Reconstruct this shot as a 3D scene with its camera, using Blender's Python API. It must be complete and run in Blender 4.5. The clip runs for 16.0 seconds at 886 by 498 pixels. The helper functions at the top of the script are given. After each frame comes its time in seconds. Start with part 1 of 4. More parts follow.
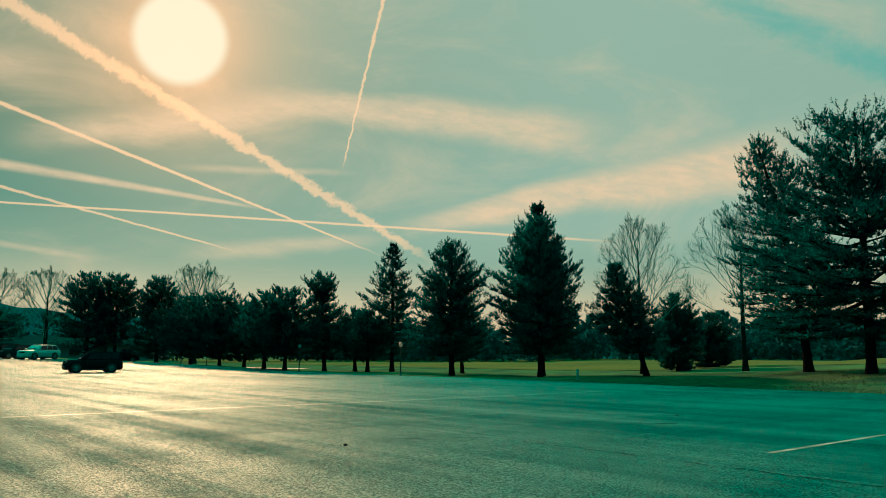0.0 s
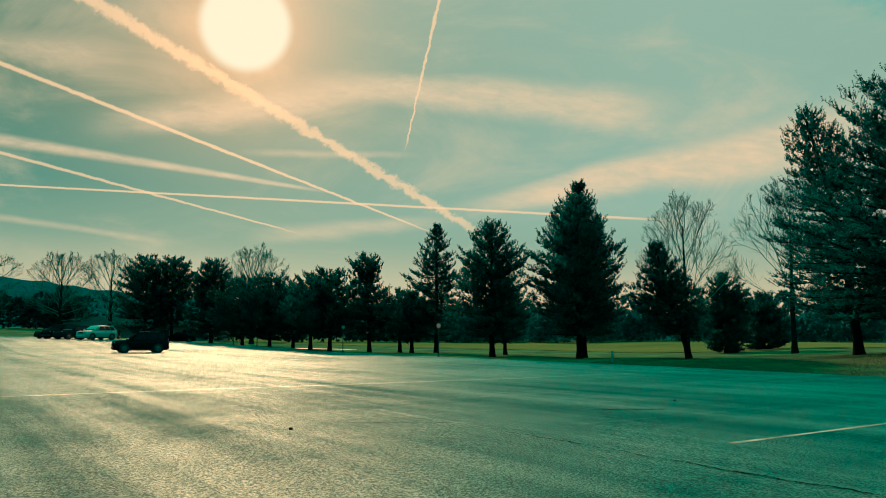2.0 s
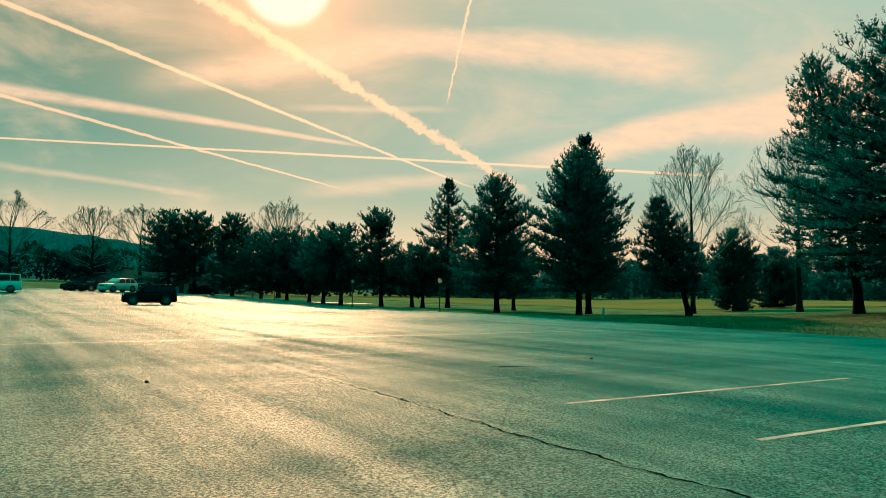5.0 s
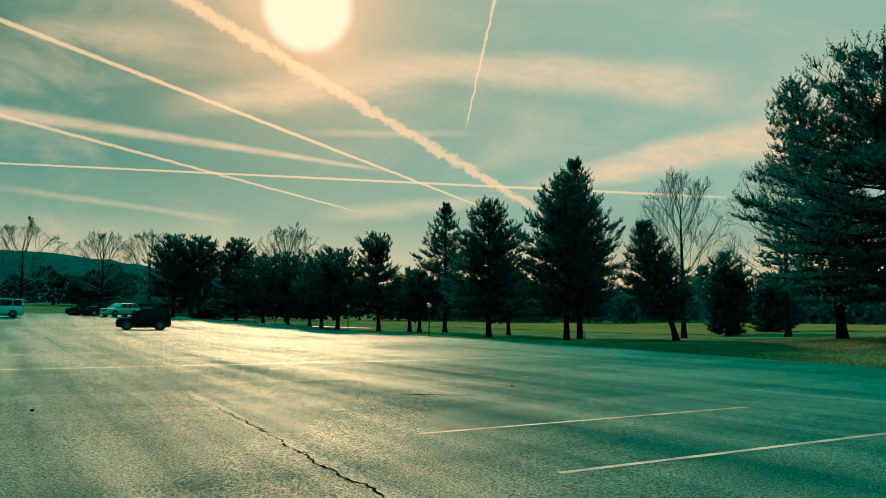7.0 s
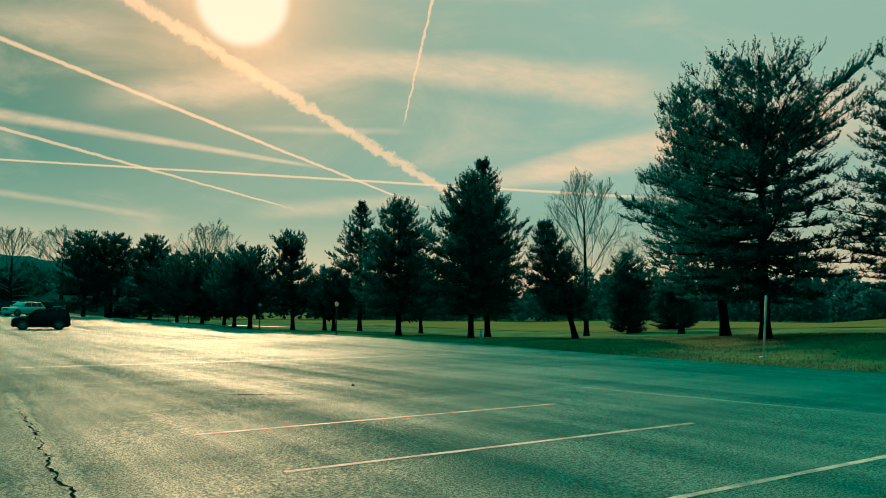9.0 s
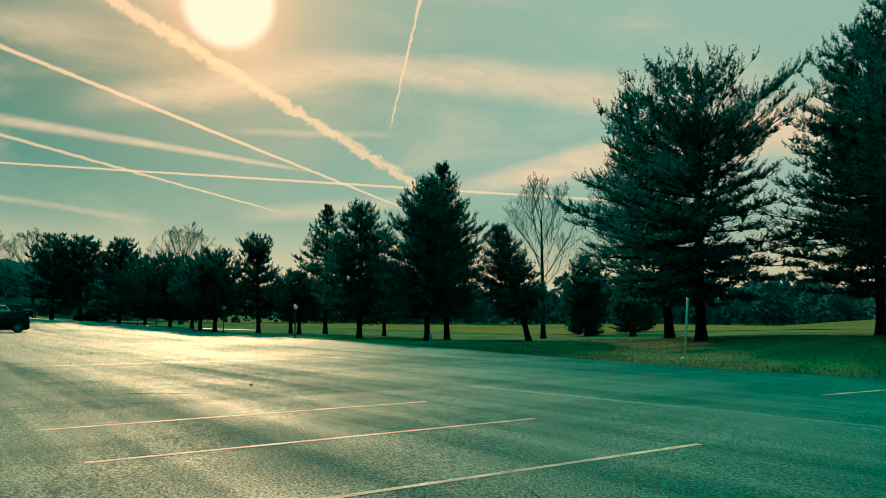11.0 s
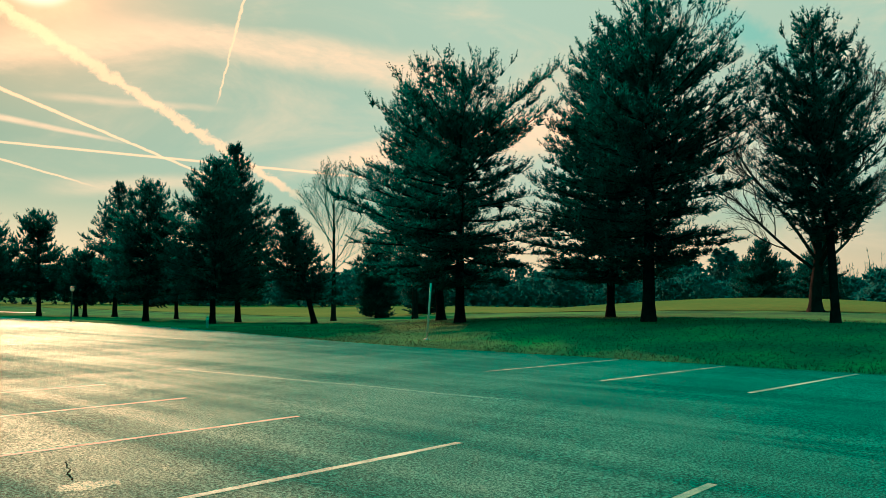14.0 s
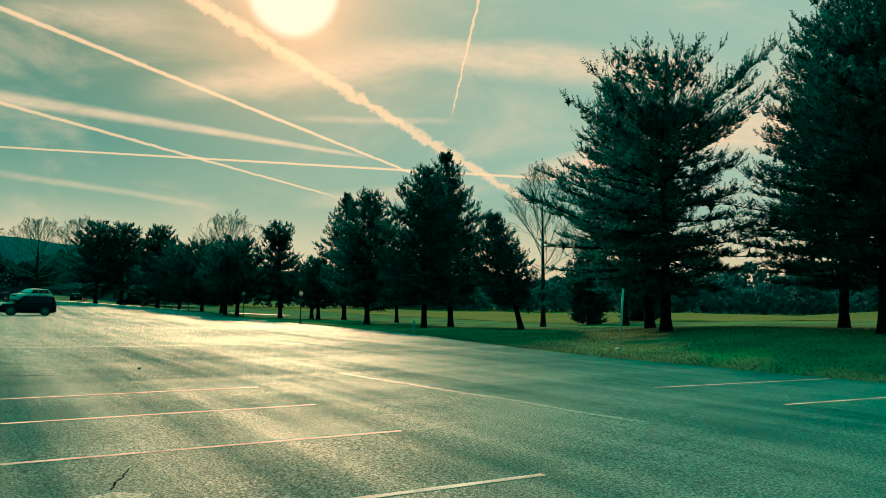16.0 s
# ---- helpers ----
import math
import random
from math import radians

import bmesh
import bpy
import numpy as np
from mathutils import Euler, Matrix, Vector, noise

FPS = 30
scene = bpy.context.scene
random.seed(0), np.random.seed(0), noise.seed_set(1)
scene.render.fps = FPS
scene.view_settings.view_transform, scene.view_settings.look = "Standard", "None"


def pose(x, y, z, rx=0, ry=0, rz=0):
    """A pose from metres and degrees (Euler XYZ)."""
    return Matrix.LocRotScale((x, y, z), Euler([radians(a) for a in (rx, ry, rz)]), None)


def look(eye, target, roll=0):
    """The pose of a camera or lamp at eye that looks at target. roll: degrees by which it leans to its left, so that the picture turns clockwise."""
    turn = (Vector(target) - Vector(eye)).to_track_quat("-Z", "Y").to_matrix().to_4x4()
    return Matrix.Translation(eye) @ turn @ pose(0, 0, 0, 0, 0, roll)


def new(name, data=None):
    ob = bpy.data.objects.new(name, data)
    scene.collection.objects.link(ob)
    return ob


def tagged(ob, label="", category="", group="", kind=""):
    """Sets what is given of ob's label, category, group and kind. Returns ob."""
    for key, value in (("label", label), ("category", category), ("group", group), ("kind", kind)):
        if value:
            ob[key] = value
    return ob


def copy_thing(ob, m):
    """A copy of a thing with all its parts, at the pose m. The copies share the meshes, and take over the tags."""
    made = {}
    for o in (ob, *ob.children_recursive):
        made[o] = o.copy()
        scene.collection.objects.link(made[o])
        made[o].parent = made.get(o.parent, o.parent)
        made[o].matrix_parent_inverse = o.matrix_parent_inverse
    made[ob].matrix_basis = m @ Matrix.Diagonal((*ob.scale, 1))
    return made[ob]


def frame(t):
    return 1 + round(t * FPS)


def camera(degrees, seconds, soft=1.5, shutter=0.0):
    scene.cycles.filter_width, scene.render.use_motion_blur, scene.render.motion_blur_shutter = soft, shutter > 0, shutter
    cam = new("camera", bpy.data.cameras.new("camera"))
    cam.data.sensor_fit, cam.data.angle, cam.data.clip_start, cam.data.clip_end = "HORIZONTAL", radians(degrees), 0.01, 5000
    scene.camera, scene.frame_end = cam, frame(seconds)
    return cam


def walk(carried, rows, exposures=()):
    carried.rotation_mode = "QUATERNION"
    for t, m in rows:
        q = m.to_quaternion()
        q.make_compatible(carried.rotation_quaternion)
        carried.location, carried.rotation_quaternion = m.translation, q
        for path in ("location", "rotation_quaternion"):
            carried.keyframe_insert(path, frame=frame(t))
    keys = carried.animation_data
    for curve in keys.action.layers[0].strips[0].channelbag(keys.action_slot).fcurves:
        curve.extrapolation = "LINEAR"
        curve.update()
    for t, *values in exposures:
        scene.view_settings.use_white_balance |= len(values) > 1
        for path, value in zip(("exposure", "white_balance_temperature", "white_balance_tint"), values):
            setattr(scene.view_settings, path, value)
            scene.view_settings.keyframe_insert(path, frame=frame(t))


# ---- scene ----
cam = camera(59.3, 16.0, soft=0.9)
PATH = [
    (0, (-0.466, -0.729, 1.666), (-0.463, 1.253, 1.936), 0.1),
    (0.5, (0.002, -0.481, 1.645), (-0.016, 1.501, 1.917), 0.1),
    (1, (0.482, -0.274, 1.635), (0.417, 1.708, 1.898), 0.1),
    (1.5, (1.013, -0.089, 1.658), (0.894, 1.892, 1.901), 0.2),
    (2, (1.541, 0.075, 1.677), (1.383, 2.056, 1.899), 0.2),
    (2.5, (2.09, 0.233, 1.659), (1.911, 2.215, 1.856), 0.2),
    (3, (2.602, 0.323, 1.64), (2.414, 2.309, 1.773), 0.3),
    (3.5, (3.088, 0.531, 1.633), (2.892, 2.521, 1.666), 0.3),
    (4, (3.527, 0.712, 1.625), (3.316, 2.7, 1.603), 0.4),
    (4.5, (4.093, 0.782, 1.62), (3.856, 2.768, 1.655), 0.5),
    (4.7, (4.306, 0.833, 1.642), (4.058, 2.816, 1.719), 0.6),
    (7, (7.021, 1.188, 1.8), (6.708, 3.156, 1.967), 0.6),
    (7.5, (7.572, 1.226, 1.831), (7.276, 3.197, 1.997), 0.6),
    (8, (8.161, 1.311, 1.839), (7.912, 3.288, 2.004), 0.5),
    (8.5, (8.785, 1.337, 1.831), (8.595, 3.321, 1.996), 0.5),
    (9, (9.317, 1.307, 1.857), (9.165, 3.294, 2.021), 0.5),
    (11.3, (11.916, 0.861, 1.813), (11.814, 2.851, 1.987), 0.5),
    (11.5, (12.137, 0.764, 1.83), (12.061, 2.756, 2.002), 0.5),
    (12, (12.683, 0.415, 1.875), (12.717, 2.407, 2.046), 0.5),
    (12.5, (13.205, 0.066, 1.901), (13.379, 2.051, 2.068), 0.5),
    (13, (13.607, -0.3, 1.921), (13.89, 1.673, 2.077), 0.5),
    (13.5, (14.135, -0.463, 1.926), (14.464, 1.504, 2.069), 0.5),
    (14, (14.628, -0.407, 1.934), (14.943, 1.564, 2.065), 0.6),
    (14.5, (15.121, -0.191, 1.952), (15.357, 1.791, 2.077), 0.8),
    (15, (15.577, 0.029, 1.976), (15.654, 2.023, 2.101), 0.9),
    (15.5, (15.995, 0.363, 1.974), (15.876, 2.355, 2.105), 1.0),
    (16, (16.443, 0.694, 1.989), (16.169, 2.67, 2.125), 1.0),
]
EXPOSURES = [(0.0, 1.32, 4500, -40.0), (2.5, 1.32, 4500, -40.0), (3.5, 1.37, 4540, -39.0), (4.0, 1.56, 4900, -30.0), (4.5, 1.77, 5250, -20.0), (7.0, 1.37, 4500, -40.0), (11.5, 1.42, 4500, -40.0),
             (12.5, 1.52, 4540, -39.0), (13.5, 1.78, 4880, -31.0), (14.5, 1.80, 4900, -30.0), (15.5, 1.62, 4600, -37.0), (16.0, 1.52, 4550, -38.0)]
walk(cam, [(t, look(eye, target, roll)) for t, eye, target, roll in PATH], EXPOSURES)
# ---------------------------------------------------------------- lie of the land
ROW = Vector((-0.63, 0.777))            # along the edge of the lot
OFF = Vector((-0.777, -0.63))           # from the edge into the lot


def smooth(x):
    x = min(1.0, max(0.0, x))
    return x * x * (3 - 2 * x)


def edge_v(u):
    """Where the asphalt ends, across the rows, u metres along them."""
    return -31.9 - 4.3 * smooth((u - 8) / 30) - 0.8 * smooth((u - 55) / 40)


def uv(x, y):
    return ROW.x * x + ROW.y * y, OFF.x * x + OFF.y * y


def xy(u, v):
    return ROW.x * u + OFF.x * v, ROW.y * u + OFF.y * v


def height(x, y):
    """The ground's height: a nearly level lot that climbs at its far end, and a low grass bank."""
    u, v = uv(x, y)
    d = edge_v(u) - v
    z = 0.04 + 0.0085 * min(max(x, 0.0), 40.0) * (1 - smooth((u - 10) / 40))
    z += 0.15 * smooth((u - 40) / 25) * smooth((v + 38) / 20)
    z += 0.95 * smooth((u - 66) / 34) * smooth((v + 47) / 24)
    z += 2.2 * smooth((-x - 45) / 70) * smooth((y - 70) / 90)
    if d > 0:
        z += 0.75 * smooth((x - 13) / 14) * (1 - 0.5 * smooth((y - 30) / 25)) * smooth(d / 11)
        z += 0.05 * smooth(d / 0.8) - 0.2 * smooth(d / 7) * smooth((u - 36) / 12) * smooth((25 - d) / 12)
        z += 1.45 * math.exp(-((x - 50) / 18) ** 2 - ((y - 58) / 20) ** 2)
        z += 0.5 * smooth((d - 25) / 60)
    return z

# ---------------------------------------------------------------- sky, sun
SUN = Vector((-0.3085, 0.8766, 0.3693)).normalized()


def node(tree, kind, **sets):
    made = tree.nodes.new(kind)
    for key, value in sets.items():
        if key == "operation":
            made.operation = value
        elif key == "blend_type":
            made.blend_type = value
        elif key == "data_type":
            made.data_type = value
    return made


class Maths:
    """Short hand for chains of Math nodes in one node tree."""

    def __init__(self, tree):
        self.tree = tree

    def op(self, operation, *args, clamp=False):
        made = self.tree.nodes.new("ShaderNodeMath")
        made.operation, made.use_clamp = operation, clamp
        for socket, value in zip(made.inputs, args):
            if isinstance(value, (int, float)):
                socket.default_value = value
            else:
                self.tree.links.new(value, socket)
        return made.outputs[0]

    def dot(self, vector, constant):
        made = self.tree.nodes.new("ShaderNodeVectorMath")
        made.operation = "DOT_PRODUCT"
        self.tree.links.new(vector, made.inputs[0])
        made.inputs[1].default_value = constant
        return made.outputs["Value"]

    def combine(self, x, y, z=0.0):
        made = self.tree.nodes.new("ShaderNodeCombineXYZ")
        for socket, value in zip(made.inputs, (x, y, z)):
            if isinstance(value, (int, float)):
                socket.default_value = value
            else:
                self.tree.links.new(value, socket)
        return made.outputs[0]

    def noise(self, vector, scale, detail=3.0, rough=0.5, warp=0.0):
        made = self.tree.nodes.new("ShaderNodeTexNoise")
        made.inputs["Scale"].default_value, made.inputs["Detail"].default_value = scale, detail
        made.inputs["Roughness"].default_value, made.inputs["Distortion"].default_value = rough, warp
        self.tree.links.new(vector, made.inputs["Vector"])
        return made.outputs["Fac"]

    def step(self, value, low, high):
        """Smooth step from low to high."""
        made = self.tree.nodes.new("ShaderNodeMapRange")
        made.interpolation_type = "SMOOTHSTEP"
        self.tree.links.new(value, made.inputs["Value"])
        made.inputs["From Min"].default_value, made.inputs["From Max"].default_value = low, high
        return made.outputs["Result"]

    def mix(self, fac, a, b, blend="MIX"):
        made = self.tree.nodes.new("ShaderNodeMix")
        made.data_type, made.blend_type = "RGBA", blend
        for socket, value in ((made.inputs[0], fac), (made.inputs[6], a), (made.inputs[7], b)):
            if isinstance(value, (int, float)):
                socket.default_value = value
            elif isinstance(value, tuple):
                socket.default_value = (*value, 1.0)
            else:
                self.tree.links.new(value, socket)
        return made.outputs[2]

    def ramp(self, value, *stops):
        made = self.tree.nodes.new("ShaderNodeValToRGB")
        ramp = made.color_ramp
        while len(ramp.elements) < len(stops):
            ramp.elements.new(0.5)
        for element, (at, colour) in zip(ramp.elements, stops):
            element.position, element.color = at, (*colour, 1.0)
        self.tree.links.new(value, made.inputs[0])
        return made.outputs[0]


world = bpy.data.worlds.new("evening_sky")
scene.world = world
world.use_nodes = True
wt = world.node_tree
wt.nodes.clear()
W = Maths(wt)
way = wt.nodes.new("ShaderNodeTexCoord").outputs["Generated"]
# a flat chart of the sky round the sunward side, in which vapour trails are straight
AZ, EL = radians(-5), radians(17)
AHEAD = Vector((math.sin(AZ) * math.cos(EL), math.cos(AZ) * math.cos(EL), math.sin(EL)))
RIGHT = AHEAD.cross(Vector((0, 0, 1))).normalized()
ABOVE = RIGHT.cross(AHEAD)
ahead = W.dot(way, AHEAD)
front = W.step(ahead, 0.25, 0.45)
depth = W.op("MAXIMUM", ahead, 0.2)
qx = W.op("ADD", W.op("DIVIDE", W.dot(way, RIGHT), depth), 0.0135)
qy = W.op("ADD", W.op("DIVIDE", W.dot(way, ABOVE), depth), 0.004)
chart = W.combine(qx, qy)
climb = W.dot(way, (0, 0, 1))
wisps = W.noise(W.combine(W.op("MULTIPLY", qx, 0.45), qy), 9.0, 6.0, 0.62, 0.6)
puffs = W.noise(chart, 75.0, 3.0, 0.6, 0.4)
fibre = W.noise(W.combine(W.op("ADD", qx, W.op("MULTIPLY", qy, 0.8)), W.op("MULTIPLY", qy, 3.0)), 26.0, 5.0, 0.65, 0.3)


def streak(a, b, wide_a, wide_b, soft, ragged, strength, fade=0.08, rough=None):
    """A band of vapour from a to b on the chart, with its half widths at both ends."""
    (ax, ay), (bx, by) = a, b
    length = math.hypot(bx - ax, by - ay)
    tx, ty = (bx - ax) / length, (by - ay) / length
    px, py = W.op("SUBTRACT", qx, ax), W.op("SUBTRACT", qy, ay)
    along = W.op("DIVIDE", W.op("ADD", W.op("MULTIPLY", px, tx), W.op("MULTIPLY", py, ty)), length)
    across = W.op("SUBTRACT", W.op("MULTIPLY", py, tx), W.op("MULTIPLY", px, ty))
    across = W.op("ADD", across, W.op("MULTIPLY", W.op("SUBTRACT", rough or puffs, 0.5), ragged))
    wide = W.op("MAXIMUM", W.op("ADD", wide_a, W.op("MULTIPLY", along, wide_b - wide_a)), 0.0008)
    ratio = W.op("DIVIDE", W.op("ABSOLUTE", across), wide)
    body = W.op("SUBTRACT", 1.0, W.step(ratio, 1.0 - soft, 1.0 + soft))
    ends = W.op("MULTIPLY", W.step(along, -0.02, fade), W.op("SUBTRACT", 1.0, W.step(along, 1.0 - fade, 1.02)))
    return W.op("MULTIPLY", W.op("MULTIPLY", body, ends), strength)


def screen(a, b):
    return W.op("SUBTRACT", 1.0, W.op("MULTIPLY", W.op("SUBTRACT", 1.0, a), W.op("SUBTRACT", 1.0, b)))


trails = streak((-0.52, 0.19), (0.085, -0.172), 0.0088, 0.0040, 0.62, 0.021, 0.62)
for one in (
    streak((-0.80, 0.155), (0.02, -0.167), 0.0034, 0.0010, 0.6, 0.003, 0.72),
    streak((0.035, 0.215), (-0.028, -0.055), 0.0022, 0.0009, 0.6, 0.007, 0.70),
    streak((-0.80, -0.09), (0.33, -0.145), 0.0010, 0.0015, 0.6, 0.0012, 0.70),
    streak((-0.75, -0.005), (-0.166, -0.164), 0.0026, 0.0009, 0.6, 0.003, 0.64),
):
    trails = screen(trails, one)
cirrus = W.op("MULTIPLY", W.step(wisps, 0.44, 0.80), 0.42)
for one in (
    streak((-0.80, -0.005), (-0.13, -0.109), 0.0095, 0.0016, 0.8, 0.004, 0.75, 0.08, wisps),
    streak((-0.45, -0.035), (-0.03, 0.022), 0.014, 0.022, 1.0, 0.05, 0.6, 0.3, wisps),
    streak((-0.16, 0.028), (0.34, -0.014), 0.012, 0.024, 0.8, 0.05, 0.80, 0.25, wisps),
    streak((0.02, -0.135), (0.62, -0.015), 0.006, 0.040, 0.7, 0.045, 1.0, 0.25, wisps),
    streak((-0.25, -0.172), (0.05, -0.145), 0.010, 0.006, 1.0, 0.02, 0.5, 0.3, wisps),
    streak((-0.62, 0.08), (-0.36, 0.06), 0.012, 0.018, 1.0, 0.05, 0.5, 0.3, wisps),
    streak((-0.70, -0.125), (-0.30, -0.18), 0.004, 0.003, 1.0, 0.012, 0.4, 0.3, wisps),
    streak((-0.25, -0.060), (0.0, -0.062), 0.004, 0.003, 1.0, 0.012, 0.4, 0.3, wisps),
):
    cirrus = screen(cirrus, W.op("MULTIPLY", one, W.op("ADD", 0.55, W.op("MULTIPLY", W.step(fibre, 0.2, 0.8), 0.5))))
gap = screen(streak((0.33, 0.215), (0.95, 0.00), 0.014, 0.020, 0.8, 0.02, 0.6, 0.2), streak((0.62, 0.20), (1.2, 0.05), 0.02, 0.04, 0.9, 0.02, 0.12, 0.2))
haze = W.op("MULTIPLY", W.step(qx, -0.55, 0.36), W.step(climb, 0.05, 0.17))

near_sun = W.dot(way, SUN)
away = W.op("ARCCOSINE", W.op("MINIMUM", near_sun, 0.99999))          # radians from the sun
glow = W.op("ADD", W.op("MULTIPLY", W.op("POWER", 2.718, W.op("MULTIPLY", away, -14.0)), 1.0), W.op("MULTIPLY", W.op("POWER", 2.718, W.op("MULTIPLY", away, -4.0)), 0.10))
disc = W.op("SUBTRACT", 1.0, W.step(away, 0.045, 0.060))
base = W.ramp(W.op("MULTIPLY", climb, 1.0, clamp=True),
              (0.0, (0.86, 0.44, 0.25)), (0.068, (0.68, 0.42, 0.26)), (0.118, (0.30, 0.30, 0.205)), (0.18, (0.125, 0.225, 0.165)), (0.30, (0.118, 0.188, 0.125)),
              (0.50, (0.22, 0.27, 0.20)), (0.70, (0.05, 0.55, 0.40)), (1.0, (0.0, 1.8, 1.15)))
back = W.ramp(W.op("MULTIPLY", climb, 1.0, clamp=True),
              (0.0, (0.004, 0.018, 0.060)), (0.25, (0.006, 0.030, 0.075)), (0.55, (0.0, 0.20, 0.17)), (0.75, (0.0, 0.85, 0.56)), (1.0, (0.0, 1.8, 1.15)))
sunward = W.step(W.dot(way, Vector((SUN.x, SUN.y, 0)).normalized()), -0.1, 0.75)
base = W.mix(sunward, back, base)
base = W.mix(W.op("MULTIPLY", W.op("MULTIPLY", haze, front), 0.85), base, (0.50, 0.43, 0.32))
base = W.mix(W.op("MULTIPLY", gap, front), base, (0.19, 0.36, 0.29))
base = W.mix(W.op("MULTIPLY", cirrus, front), base, (1.04, 0.51, 0.31))
base = W.mix(W.op("MULTIPLY", trails, front), base, (1.28, 0.56, 0.30))
warm = W.mix(glow, (0.0, 0.0, 0.0), (1.45, 0.32, 0.07))
base = W.mix(1.0, base, warm, "ADD")
base = W.mix(disc, base, (1.42, 0.77, 0.51))
sky = wt.nodes.new("ShaderNodeTexSky")
sky.sky_type, sky.sun_disc = "NISHITA", False
sky.sun_elevation, sky.sun_rotation = math.asin(SUN.z), math.atan2(SUN.x, SUN.y)
base = W.mix(0.0015, base, sky.outputs[0], "ADD")
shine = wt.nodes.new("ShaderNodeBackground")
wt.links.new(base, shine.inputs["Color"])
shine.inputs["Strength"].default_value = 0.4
wt.links.new(shine.outputs[0], wt.nodes.new("ShaderNodeOutputWorld").inputs["Surface"])

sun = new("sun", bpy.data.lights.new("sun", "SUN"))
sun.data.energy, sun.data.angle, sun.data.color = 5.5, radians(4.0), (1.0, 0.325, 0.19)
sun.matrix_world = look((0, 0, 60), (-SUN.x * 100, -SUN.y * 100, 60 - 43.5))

# ---------------------------------------------------------------- materials
def material(name, colours, rough=0.7, metal=0.0, scale=3.0, fine=40.0, bump=0.2, bump_size=0.01, island=0.0, specular=0.5, through_light=0.0, per_object=0.0):
    """A surface with two scales of variation between the colours (two or three) and a fine relief."""
    made = bpy.data.materials.new(name)
    made.use_nodes = True
    tree = made.node_tree
    M = Maths(tree)
    shader = tree.nodes["Principled BSDF"]
    place = tree.nodes.new("ShaderNodeTexCoord").outputs["Object"]
    large, small = M.noise(place, scale, 4.0, 0.6), M.noise(place, fine, 3.0, 0.6)
    blend = M.op("ADD", M.op("MULTIPLY", large, 0.6), M.op("MULTIPLY", small, 0.4))
    blend = M.step(blend, 0.3, 0.7)
    if island:
        geometry = tree.nodes.new("ShaderNodeNewGeometry")
        blend = M.op("ADD", M.op("MULTIPLY", blend, 1 - island), M.op("MULTIPLY", geometry.outputs["Random Per Island"], island))
    if per_object:
        info = tree.nodes.new("ShaderNodeObjectInfo")
        blend = M.op("ADD", M.op("MULTIPLY", blend, 1 - per_object), M.op("MULTIPLY", info.outputs["Random"], per_object))
    stops = [(k / max(1, len(colours) - 1), c) for k, c in enumerate(colours)]
    colour = M.ramp(blend, *stops)
    tree.links.new(colour, shader.inputs["Base Color"])
    tree.links.new(M.op("ADD", rough - 0.08, M.op("MULTIPLY", small, 0.16)), shader.inputs["Roughness"])
    shader.inputs["Metallic"].default_value = metal
    shader.inputs["Specular IOR Level"].default_value = specular
    if bump:
        lift = tree.nodes.new("ShaderNodeBump")
        lift.inputs["Strength"].default_value, lift.inputs["Distance"].default_value = bump, bump_size
        tree.links.new(small, lift.inputs["Height"])
        tree.links.new(lift.outputs[0], shader.inputs["Normal"])
    if through_light:
        leaf, both = tree.nodes.new("ShaderNodeBsdfTranslucent"), tree.nodes.new("ShaderNodeMixShader")
        tree.links.new(colour, leaf.inputs["Color"])
        both.inputs[0].default_value = through_light
        tree.links.new(shader.outputs[0], both.inputs[1])
        tree.links.new(leaf.outputs[0], both.inputs[2])
        tree.links.new(both.outputs[0], tree.nodes["Material Output"].inputs["Surface"])
    return made


